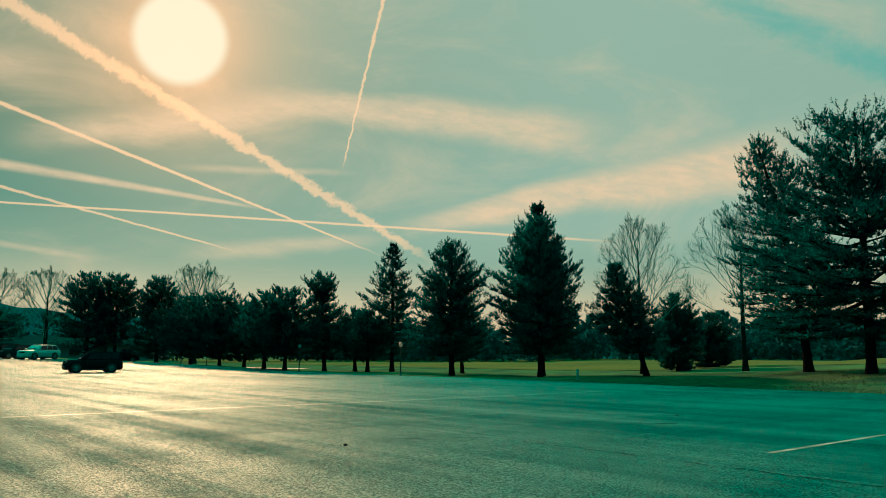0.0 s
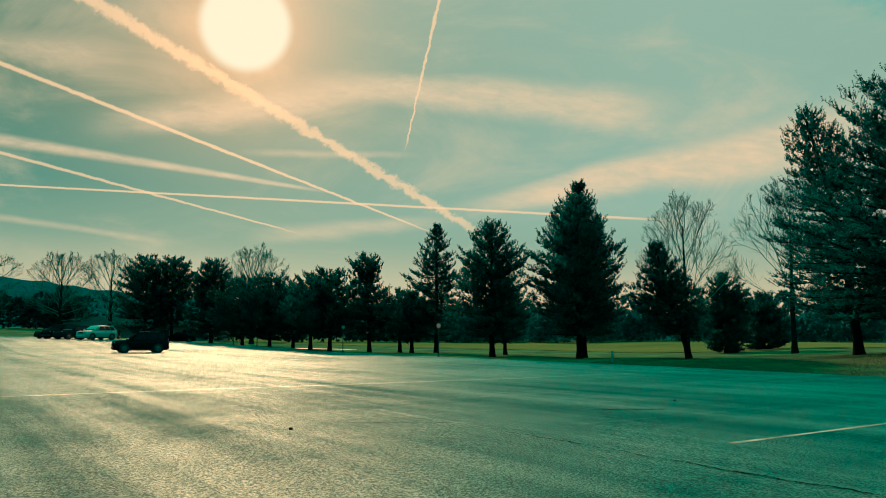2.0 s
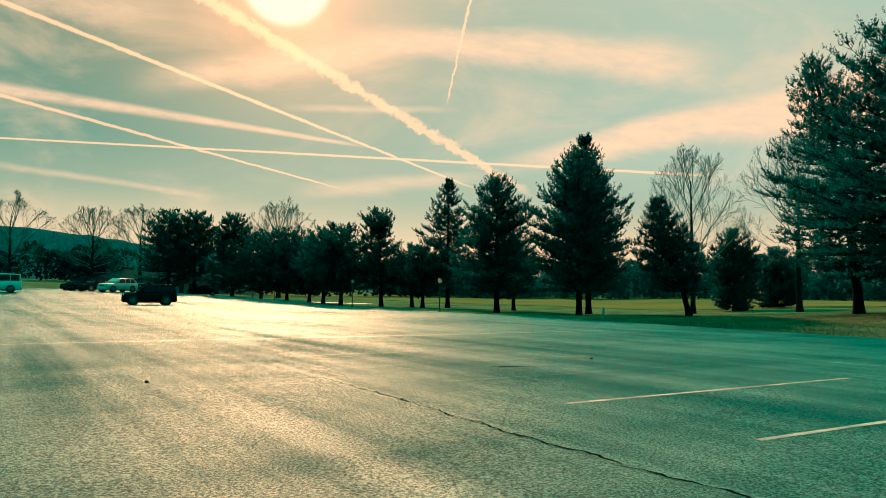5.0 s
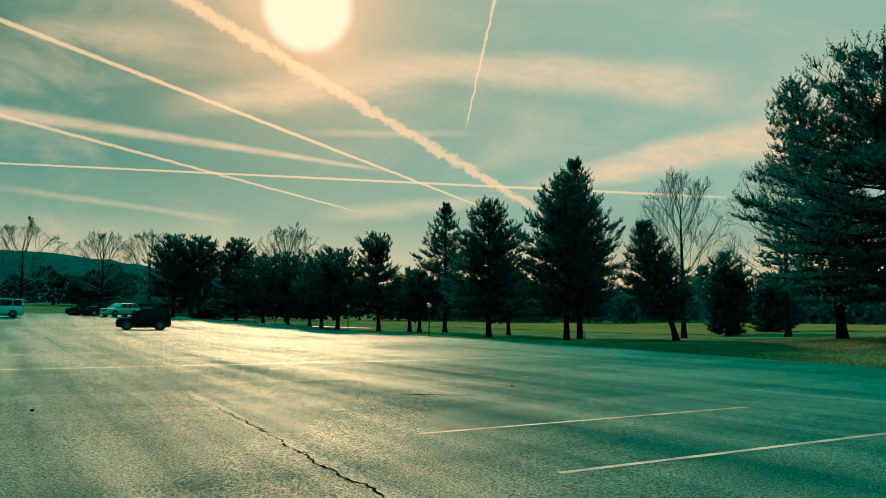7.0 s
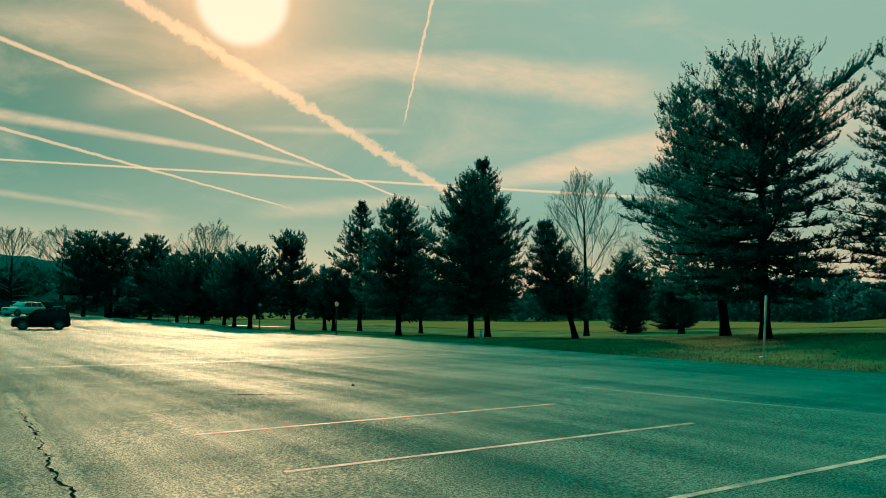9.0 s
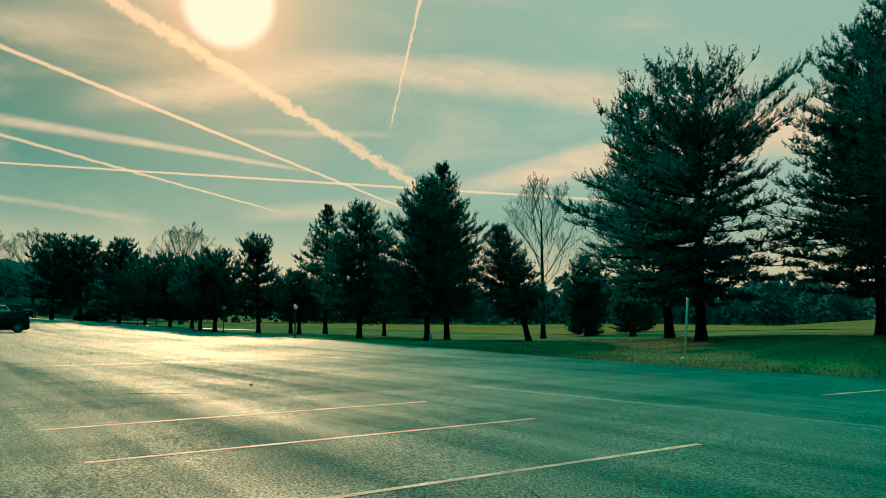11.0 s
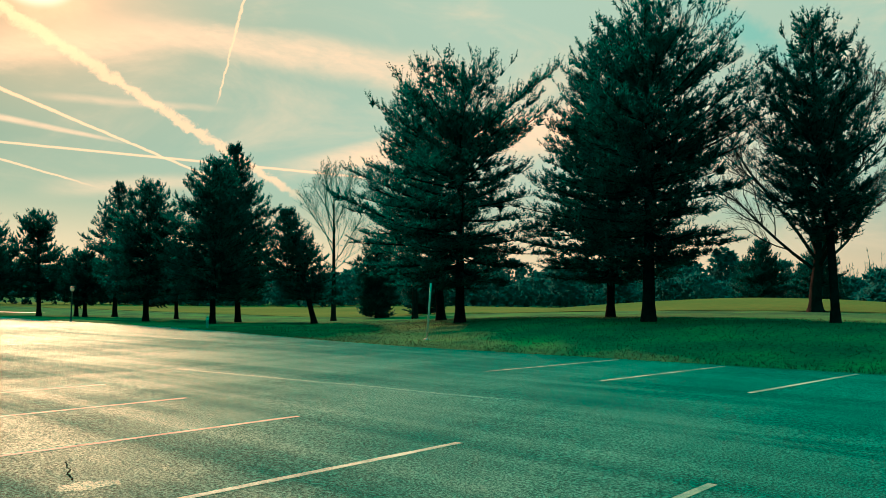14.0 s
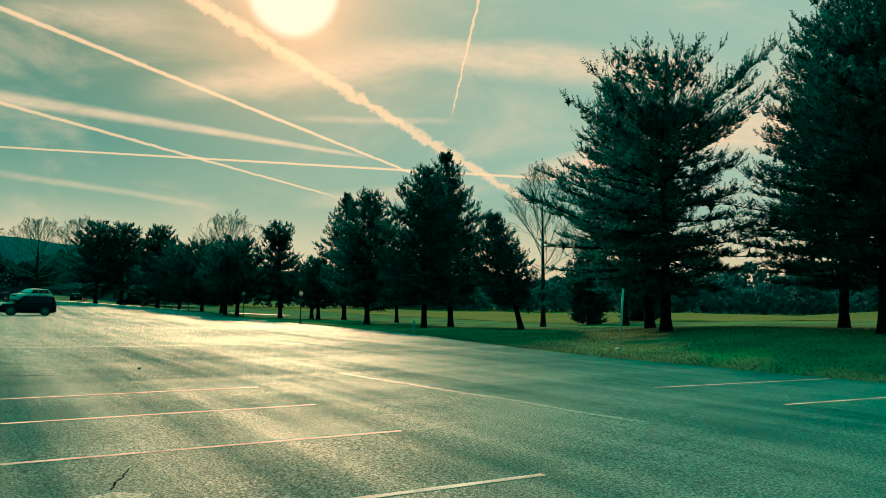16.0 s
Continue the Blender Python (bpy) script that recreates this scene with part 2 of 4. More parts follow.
def asphalt_material(name, paler=0.0, gloss=0.036):
    """Worn asphalt: stone grain, long wheel tracks, drifts of grit and darker damp patches."""
    made = bpy.data.materials.new(name)
    made.use_nodes = True
    tree = made.node_tree
    M = Maths(tree)
    tree.nodes.remove(tree.nodes["Principled BSDF"])
    place = tree.nodes.new("ShaderNodeTexCoord").outputs["Object"]
    apart = tree.nodes.new("ShaderNodeSeparateXYZ")
    tree.links.new(place, apart.inputs[0])
    x, y = apart.outputs[0], apart.outputs[1]
    along = M.op("ADD", M.op("MULTIPLY", x, ROW.x), M.op("MULTIPLY", y, ROW.y))
    across = M.op("ADD", M.op("MULTIPLY", x, OFF.x), M.op("MULTIPLY", y, OFF.y))
    tracks = M.noise(M.combine(M.op("MULTIPLY", along, 0.03), across), 0.9, 5.0, 0.6, 0.15)
    cross_tracks = M.noise(M.combine(along, M.op("MULTIPLY", across, 0.05)), 0.5, 3.0, 0.6, 0.3)
    patches = M.noise(place, 0.13, 4.0, 0.55, 0.5)
    grain = M.noise(place, 130.0, 3.0, 0.75)
    pebble = M.noise(place, 34.0, 3.0, 0.7, 0.3)
    stones = tree.nodes.new("ShaderNodeTexVoronoi")
    stones.inputs["Scale"].default_value = 85.0
    tree.links.new(place, stones.inputs["Vector"])
    wear = M.op("ADD", M.op("MULTIPLY", tracks, 0.5), M.op("ADD", M.op("MULTIPLY", cross_tracks, 0.2), M.op("MULTIPLY", patches, 0.3)))
    wear = M.step(M.op("ADD", wear, M.op("MULTIPLY", M.step(along, 22.6, 23.6), 0.06)), 0.34, 0.66)   # a smoother layer beyond the seam
    speck = M.step(M.op("ADD", M.op("MULTIPLY", grain, 0.45), M.op("MULTIPLY", pebble, 0.55)), 0.42, 0.60)
    tone = M.op("ADD", M.op("ADD", M.op("MULTIPLY", wear, 0.30), M.op("MULTIPLY", speck, 0.74)), paler)
    colour = M.ramp(tone, (0.12, (0.0004, 0.044, 0.041)), (0.5, (0.0008, 0.123, 0.114)), (0.92, (0.002, 0.285, 0.255)))
    matt, shiny, both = tree.nodes.new("ShaderNodeBsdfDiffuse"), tree.nodes.new("ShaderNodeBsdfGlossy"), tree.nodes.new("ShaderNodeMixShader")
    tree.links.new(colour, matt.inputs["Color"])
    shiny.distribution = "BECKMANN"
    shiny.inputs["Color"].default_value = (0.82, 0.94, 0.78, 1.0)
    tree.links.new(M.op("SUBTRACT", 0.62, M.op("ADD", M.op("MULTIPLY", wear, 0.08), M.op("MULTIPLY", speck, 0.06))), shiny.inputs["Roughness"])
    graze = tree.nodes.new("ShaderNodeLayerWeight")
    graze.inputs["Blend"].default_value = 0.5
    sheen = M.op("MULTIPLY", gloss, M.op("ADD", 0.90, M.op("MULTIPLY", M.op("POWER", graze.outputs["Facing"], 2.0), 0.05)))
    tree.links.new(M.op("MULTIPLY", sheen, M.op("MULTIPLY", M.op("ADD", 0.26, M.op("MULTIPLY", wear, 1.34)), M.op("ADD", 0.15, M.op("MULTIPLY", speck, 1.7)))), both.inputs[0])
    lift = tree.nodes.new("ShaderNodeBump")
    lift.inputs["Strength"].default_value, lift.inputs["Distance"].default_value = 1.0, 0.013
    tree.links.new(M.op("ADD", M.op("MULTIPLY", speck, 1.0), M.op("MULTIPLY", stones.outputs["Distance"], 0.5)), lift.inputs["Height"])
    ease = tree.nodes.new("ShaderNodeBump")
    ease.inputs["Strength"].default_value, ease.inputs["Distance"].default_value = 0.7, 0.007
    tree.links.new(speck, ease.inputs["Height"])
    tree.links.new(lift.outputs[0], matt.inputs["Normal"])
    tree.links.new(ease.outputs[0], shiny.inputs["Normal"])
    tree.links.new(matt.outputs[0], both.inputs[1])
    tree.links.new(shiny.outputs[0], both.inputs[2])
    tree.links.new(both.outputs[0], tree.nodes["Material Output"].inputs["Surface"])
    return made


ASPHALT = asphalt_material("worn_asphalt")
GRASS = material("lawn", [(0.014, 0.046, 0.032), (0.045, 0.092, 0.046), (0.060, 0.150, 0.050)], 0.85, scale=0.25, fine=9.0, bump=0.6, bump_size=0.05, specular=0.0)
BLADES = material("grass_blades", [(0.016, 0.050, 0.034), (0.062, 0.120, 0.052)], 0.7, scale=0.4, fine=3.0, bump=0, island=0.5, through_light=0.3, specular=0.0)
BARK = material("pine_bark", [(0.006, 0.007, 0.008), (0.020, 0.019, 0.018)], 0.9, scale=2.0, fine=18.0, bump=0.8, bump_size=0.03, specular=0.0)
# Twig bark raised to pale teal: the low sun's backlight is in its colour.
BACKLIT_BARK = material("backlit_twig_bark", [(0.03, 0.10, 0.09), (0.09, 0.22, 0.19)], 0.85, scale=2.0, fine=22.0, bump=0.5, bump_size=0.02, specular=0.0)
NEEDLES = material("pine_needles", [(0.001, 0.020, 0.022), (0.003, 0.060, 0.062), (0.008, 0.170, 0.140)], 0.65, scale=0.5, fine=4.0, bump=0, island=0.40, through_light=0.6, specular=0.02)
SPRUCE = material("spruce_needles", [(0.001, 0.012, 0.016), (0.006, 0.105, 0.100)], 0.55, scale=0.5, fine=4.0, bump=0, island=0.5, through_light=0.55, specular=0.1)
SCRUB = material("bare_scrub", [(0.05, 0.130, 0.125), (0.12, 0.25, 0.22)], 0.9, scale=0.1, fine=1.0, bump=0, island=0.6, specular=0.0)
# Distance haze is put into this colour: paler and bluer than near needles.
HAZED_WOODS = material("hazed_far_foliage", [(0.014, 0.080, 0.088), (0.040, 0.160, 0.160)], 0.9, scale=0.06, fine=0.6, bump=0, island=0.25, specular=0.0, through_light=0.3)
HEDGE = material("dark_evergreen_foliage", [(0.002, 0.016, 0.020), (0.007, 0.042, 0.046)], 0.9, scale=0.06, fine=0.6, bump=0, island=0.3, specular=0.0, through_light=0.3)
FADED_PAINT = asphalt_material("asphalt_with_paint_traces", 0.10, 0.050)
LINE_PAINT = material("worn_white_paint", [(0.01, 0.10, 0.09), (0.13, 0.22, 0.19), (0.31, 0.42, 0.36)], 0.8, specular=0.1, scale=1.5, fine=45.0, bump=0.3, bump_size=0.003)
SEAL = material("crack_tar", [(0.001, 0.006, 0.006), (0.003, 0.016, 0.015)], 0.95, specular=0.0, scale=3.0, fine=50.0, bump=0.3, bump_size=0.004)
PALE_SEAM = asphalt_material("sealed_asphalt", 0.26, 0.075)
STEEL = material("galvanised_steel", [(0.66, 0.52, 0.46), (0.80, 0.64, 0.57)], 0.5, 0.0, 4.0, 60.0, 0.1, 0.002)
LAMP_BRONZE = material("bronze_lamp_paint", [(0.035, 0.032, 0.028), (0.060, 0.055, 0.048)], 0.45, 0.3, 5.0, 60.0, 0.05, 0.002)
FROSTED = material("frosted_lamp_glass", [(0.70, 0.62, 0.56), (0.82, 0.72, 0.65)], 0.3, 0, 5.0, 60.0, 0.0, through_light=0.35)
CONCRETE = material("pale_concrete", [(0.24, 0.20, 0.17), (0.36, 0.30, 0.26)], 0.8, scale=0.8, fine=25.0, bump=0.3, bump_size=0.004)
SIDING = material("weathered_siding", [(0.15, 0.12, 0.11), (0.22, 0.17, 0.16)], 0.6, scale=0.5, fine=14.0, bump=0.1)
ROOFING = material("grey_shingle", [(0.012, 0.026, 0.026), (0.024, 0.046, 0.045)], 0.85, specular=0.0, scale=0.6, fine=12.0, bump=0.5, bump_size=0.02, per_object=0.2)
DARK_GLASS = material("tinted_glass", [(0.010, 0.012, 0.012), (0.016, 0.018, 0.018)], 0.08, 0, 1.0, 20.0, 0.0, specular=0.3)
TYRE = material("tyre_rubber", [(0.012, 0.012, 0.012), (0.025, 0.025, 0.025)], 0.8, scale=6.0, fine=60.0)
RIM = material("alloy_rim", [(0.14, 0.11, 0.10), (0.22, 0.18, 0.165)], 0.5, 0.0, 4.0, 50.0, 0.05, 0.001)
BLACK_PLASTIC = material("black_trim", [(0.010, 0.011, 0.012), (0.022, 0.022, 0.023)], 0.6, specular=0.1, scale=5.0, fine=60.0)
RED_LENS = material("red_lens", [(0.25, 0.010, 0.008), (0.35, 0.018, 0.012)], 0.15, 0, 4.0, 50.0, 0.0)
CLEAR_LENS = material("clear_lens", [(0.55, 0.56, 0.57), (0.70, 0.71, 0.72)], 0.12, 0, 4.0, 50.0, 0.0)
HILL = material("wooded_hill", [(0.007, 0.046, 0.058), (0.018, 0.085, 0.098)], 0.95, scale=0.04, fine=0.4, bump=0.8, bump_size=1.5, specular=0.0)
DRY_FIELD = material("winter_fairway", [(0.040, 0.078, 0.026), (0.088, 0.110, 0.034)], 0.9, scale=0.06, fine=2.0, bump=0.5, bump_size=0.05, specular=0.0)


def car_paint(name, colour, rough=0.25, metal=0.2):
    made = material(name, [tuple(c * 0.92 for c in colour), colour], rough, metal, 1.5, 90.0, 0.02, 0.001, specular=0.08 if sum(colour) > 0.1 else 0.0)
    made.node_tree.nodes["Principled BSDF"].inputs["Coat Weight"].default_value = 0.02
    return made


BLACK_PAINT, SILVER_PAINT = car_paint("black_paint", (0.006, 0.008, 0.010), 0.6, 0.0), car_paint("silver_paint", (0.52, 0.42, 0.38), 0.35, 0.2)
WHITE_PAINT, GREY_PAINT = car_paint("white_paint", (0.68, 0.56, 0.50), 0.35, 0.0), car_paint("dark_grey_paint", (0.010, 0.016, 0.018), 0.6, 0.0)

# ---------------------------------------------------------------- building helpers
def mesh_of(name, verts, faces, mat, smooth_faces=False):
    """A mesh from arrays; faces all have the same number of corners."""
    verts, faces = np.asarray(verts, dtype=np.float32), np.asarray(faces, dtype=np.int32)
    mesh = bpy.data.meshes.new(name)
    count, corners = faces.shape
    mesh.vertices.add(len(verts))
    mesh.vertices.foreach_set("co", verts.ravel())
    mesh.loops.add(count * corners)
    mesh.loops.foreach_set("vertex_index", faces.ravel())
    mesh.polygons.add(count)
    mesh.polygons.foreach_set("loop_start", np.arange(0, count * corners, corners, dtype=np.int32))
    mesh.polygons.foreach_set("use_smooth", np.full(count, smooth_faces))
    mesh.update(calc_edges=True)
    mesh.validate()
    mesh.materials.append(mat)
    return mesh


def child(name, mesh, parent, label=""):
    ob = new(name, mesh)
    ob.parent = parent
    return tagged(ob, label)


def part(name, bm, mat, parent, label="", smooth_faces=False):
    """Links a bmesh as one mesh object under a thing or a part."""
    mesh = bpy.data.meshes.new(name)
    bm.to_mesh(mesh)
    bm.free()
    for face in mesh.polygons:
        face.use_smooth = smooth_faces
    mesh.materials.append(mat)
    return child(name, mesh, parent, label)


def thing(name, m, label, category, group="", kind=""):
    ob = new(name)
    ob.matrix_world = m
    return tagged(ob, label, category, group, kind)


def tubes(starts, ends, r0, r1, sides):
    """Tapered tubes from starts to ends (arrays), as one pool of vertices and quads."""
    starts, ends = np.asarray(starts, float), np.asarray(ends, float)
    r0, r1 = np.asarray(r0, float), np.asarray(r1, float)
    axis = ends - starts
    axis /= np.maximum(np.linalg.norm(axis, axis=1, keepdims=True), 1e-6)
    helper = np.where(np.abs(axis[:, 2:3]) < 0.9, np.array([[0, 0, 1.0]]), np.array([[1.0, 0, 0]]))
    a = np.cross(axis, helper)
    a /= np.linalg.norm(a, axis=1, keepdims=True)
    b = np.cross(axis, a)
    n = len(starts)
    verts = np.zeros((n, 2, sides, 3))
    for k in range(sides):
        t = 2 * math.pi * k / sides
        ring = a * math.cos(t) + b * math.sin(t)
        verts[:, 0, k], verts[:, 1, k] = starts + ring * r0[:, None], ends + ring * r1[:, None]
    base = np.arange(n)[:, None] * 2 * sides
    k = np.arange(sides)[None, :]
    k1 = (k + 1) % sides
    faces = np.stack([base + k, base + k1, base + sides + k1, base + sides + k], axis=2).reshape(-1, 4)
    return verts.reshape(-1, 3), faces


def tufts(rng, centres, ways, blades, length, width, spread):
    """Needle tufts: thin blades that spread from each centre round its way."""
    n = len(centres)
    c, w = np.repeat(centres, blades, axis=0), np.repeat(ways, blades, axis=0)
    d = w + rng.normal(0, spread, (n * blades, 3))
    d /= np.maximum(np.linalg.norm(d, axis=1, keepdims=True), 1e-6)
    side = np.cross(d, rng.normal(0, 1, (n * blades, 3)))
    side /= np.maximum(np.linalg.norm(side, axis=1, keepdims=True), 1e-6)
    reach = length * rng.uniform(0.6, 1.25, (n * blades, 1))
    half = side * width * 0.5 * rng.uniform(0.7, 1.3, (n * blades, 1))
    verts = np.stack([c - half, c + half, c + d * reach], axis=1).reshape(-1, 3)
    faces = np.arange(len(verts)).reshape(-1, 3)
    return verts, faces


# ---------------------------------------------------------------- ground and lot
def grid_mesh(name, us, vs, at, mat):
    """A sheet over the lists us and vs; at(u, v) gives each vertex."""
    verts = [at(u, v) for u in us for v in vs]
    n = len(vs)
    faces = [(i * n + j, i * n + j + 1, (i + 1) * n + j + 1, (i + 1) * n + j) for i in range(len(us) - 1) for j in range(n - 1)]
    return mesh_of(name, verts, faces, mat, True)


def spread(first, last, near, step, growth=1.06, about=0.0):
    """Values from first to last, close together round about and wider apart away from it."""
    out, x, s = [about], about, step
    while x < last:
        x += s
        s = step if abs(x - about) < near else s * growth
        out.append(min(x, last))
    x, s = about, step
    while x > first:
        x -= s
        s = step if abs(x - about) < near else s * growth
        out.insert(0, max(x, first))
    return out


LOT_U0, LOT_U1, LOT_DEEP = -70.0, 128.0, 190.0


def lot_point(u, d):
    ripple = 0.10 * noise.noise(Vector((u * 0.8, 3.1, 0))) + 0.06 * noise.noise(Vector((u * 3.1, 7.7, 0)))
    v = edge_v(u) + d + (ripple if d < 0.5 else 0.0)
    x, y = xy(u, v)
    return x, y, height(*xy(u, edge_v(u) + max(d, 0.02)))


def ground_point(u, d):
    """d: metres from the lot's edge out over the grass; below nought it runs on under the lot."""
    v = edge_v(u) - d
    x, y = xy(u, v)
    z = height(x, y)
    if d < 0:
        z -= 0.12 if LOT_U0 - 2 < u < LOT_U1 and -d < LOT_DEEP + 2 else 0.0
    z += 0.035 * noise.noise(Vector((x * 0.35, y * 0.35, 0))) * (1 if d > 0.3 else 0)
    return x, y, z


ground = tagged(new("ground", grid_mesh("ground", spread(-900, 1500, 90, 2.0, 1.12, 25), spread(-900, 1200, 40, 1.0, 1.1, -0.02), ground_point, GRASS)),
                "winter lawn of short green grass rising in a low bank", "ground", kind="structure")
lot = tagged(new("parking_lot", grid_mesh("parking_lot", spread(LOT_U0, LOT_U1, 90, 0.8, 1.05, 25), [0.0, 0.15, 0.5] + spread(1.0, LOT_DEEP, 45, 1.5, 1.06, 1.0)[0:], lot_point, ASPHALT)),
             "worn grey asphalt parking lot with faded stall lines", "parking lot", kind="structure")


def ribbon(points, width, lift, rng=None, ragged=0.0):
    """A thin strip along points on the lot, draped on its surface."""
    bm = bmesh.new()
    rows = []
    for k, p in enumerate(points):
        a, b = points[max(k - 1, 0)], points[min(k + 1, len(points) - 1)]
        t = (Vector(b) - Vector(a)).normalized()
        side = Vector((-t.y, t.x)) * width * 0.5
        if rng:
            side = side * (1 + ragged * rng.uniform(-1, 1))
        rows.append([bm.verts.new((p[0] + s * side.x, p[1] + s * side.y, height(p[0], p[1]) + lift)) for s in (-1, 1)])
    for (a, b), (c, d) in zip(rows, rows[1:]):
        bm.faces.new((a, b, d, c))
    return bm


def straight(a, b, step=0.5):
    n = max(2, int((Vector(b) - Vector(a)).length / step))
    return [tuple(Vector(a).lerp(Vector(b), k / n)) for k in range(n + 1)]


rng = random.Random(4)
ACROSS = Vector((0.833, 0.553))          # the way of the stall lines


def stall_line(a, b, faded=False, width=0.105):
    """A painted line between two places on the lot, with worn edges."""
    part("stall_line", ribbon(straight(a, b, 0.25), width, 0.005, rng, 0.12), FADED_PAINT if faded else LINE_PAINT, lot, "nearly worn away stall line" if faded else "worn white painted stall line")


for k in range(-1, 8):                   # the row in the middle of the lot, its lines end on the aisle
    a, b = xy(-3.2 + 3.2 * k, -18.5), xy(-3.1 + 3.2 * k, -11.6)
    stall_line(a, b, k > 3)
for k in range(-3, 10):                  # the row against the grass
    u = -0.72 + 3.2 * k
    a, b = xy(u, -26.1), xy(u - 0.5, max(-31.7, edge_v(u) - 0.6))
    stall_line(a, b, k > 1)


def wander(a, b, rng, sway, step=0.12, zig=0.0):
    """Points from a to b that stray sideways like a crack."""
    a, b = Vector(a), Vector(b)
    n = max(4, int((b - a).length / step))
    t = (b - a).normalized()
    side, drift, out = Vector((-t.y, t.x)), 0.0, []
    for k in range(n + 1):
        drift += rng.uniform(-1, 1) * sway
        drift *= 0.97
        out.append(tuple(a.lerp(b, k / n) + side * (drift * math.sin(math.pi * min(1, 6 * k / n * (1 - k / n) + 0.05) / 2) + zig * rng.uniform(-1, 1))))
    return out

# ---------------------------------------------------------------- trees
def profile(stops, f):
    for (f0, r0), (f1, r1) in zip(stops, stops[1:]):
        if f <= f1:
            return r0 + (r1 - r0) * (f - f0) / max(1e-6, f1 - f0)
    return stops[-1][1]


OVAL = ((0.0, 0.6), (0.2, 0.95), (0.45, 1.0), (0.7, 0.82), (0.87, 0.48), (1.0, 0.06))
DOMED = ((0.0, 0.55), (0.2, 0.9), (0.5, 1.0), (0.75, 0.9), (0.9, 0.62), (1.0, 0.25))
CONE = ((0.0, 0.75), (0.12, 1.0), (0.4, 0.78), (0.7, 0.45), (0.9, 0.18), (1.0, 0.04))


def even(shape, tall, wide, crown):
    """An outline alike on both sides: rows of height, reach to the west and reach to the east."""
    return tuple((tall * (crown + (1 - crown) * f), wide * r, wide * r) for f, r in shape)


def trunk_path(rng, height_m, lean, bow):
    """Points up a trunk, leaning by lean (dx, dy) at the top, with a bow."""
    pts = []
    wob = rng.uniform(-1, 1, (2, 3))
    for k in range(15):
        f = k / 14
        x = lean[0] * f + bow[0] * math.sin(math.pi * f) + 0.06 * wob[0, 0] * math.sin(5 * f + wob[0, 1])
        y = lean[1] * f + bow[1] * math.sin(math.pi * f) + 0.06 * wob[1, 0] * math.sin(6 * f + wob[1, 1])
        pts.append((x, y, f * height_m))
    return np.array(pts)


def trunk_mesh(rng, pts, radius, mat, tip=0.06):
    """A trunk with flared roots and an uneven bark outline."""
    sides, verts, faces = 12, [], []
    fine = []
    for k in range(len(pts) - 1):
        for j in range(3):
            fine.append(pts[k] + (pts[k + 1] - pts[k]) * j / 3)
    fine.append(pts[-1])
    top = fine[-1][2]
    for k, p in enumerate(fine):
        f = p[2] / top
        r = radius * (1 - f) ** 0.8 + tip * f
        flare = 1 + 0.45 * math.exp(-p[2] / 0.30)
        for s in range(sides):
            t = 2 * math.pi * s / sides
            lobes = 1 + 0.10 * math.sin(5 * t + 1.3) * math.exp(-p[2] / 0.6) + rng.uniform(-0.05, 0.05)
            verts.append((p[0] + r * flare * lobes * math.cos(t), p[1] + r * flare * lobes * math.sin(t), p[2] - (0.25 if k == 0 else 0)))
    n = len(fine)
    for k in range(n - 1):
        for s in range(sides):
            s1 = (s + 1) % sides
            faces.append((k * sides + s, k * sides + s1, (k + 1) * sides + s1, (k + 1) * sides + s))
    return mesh_of("trunk", verts, faces, mat, True)


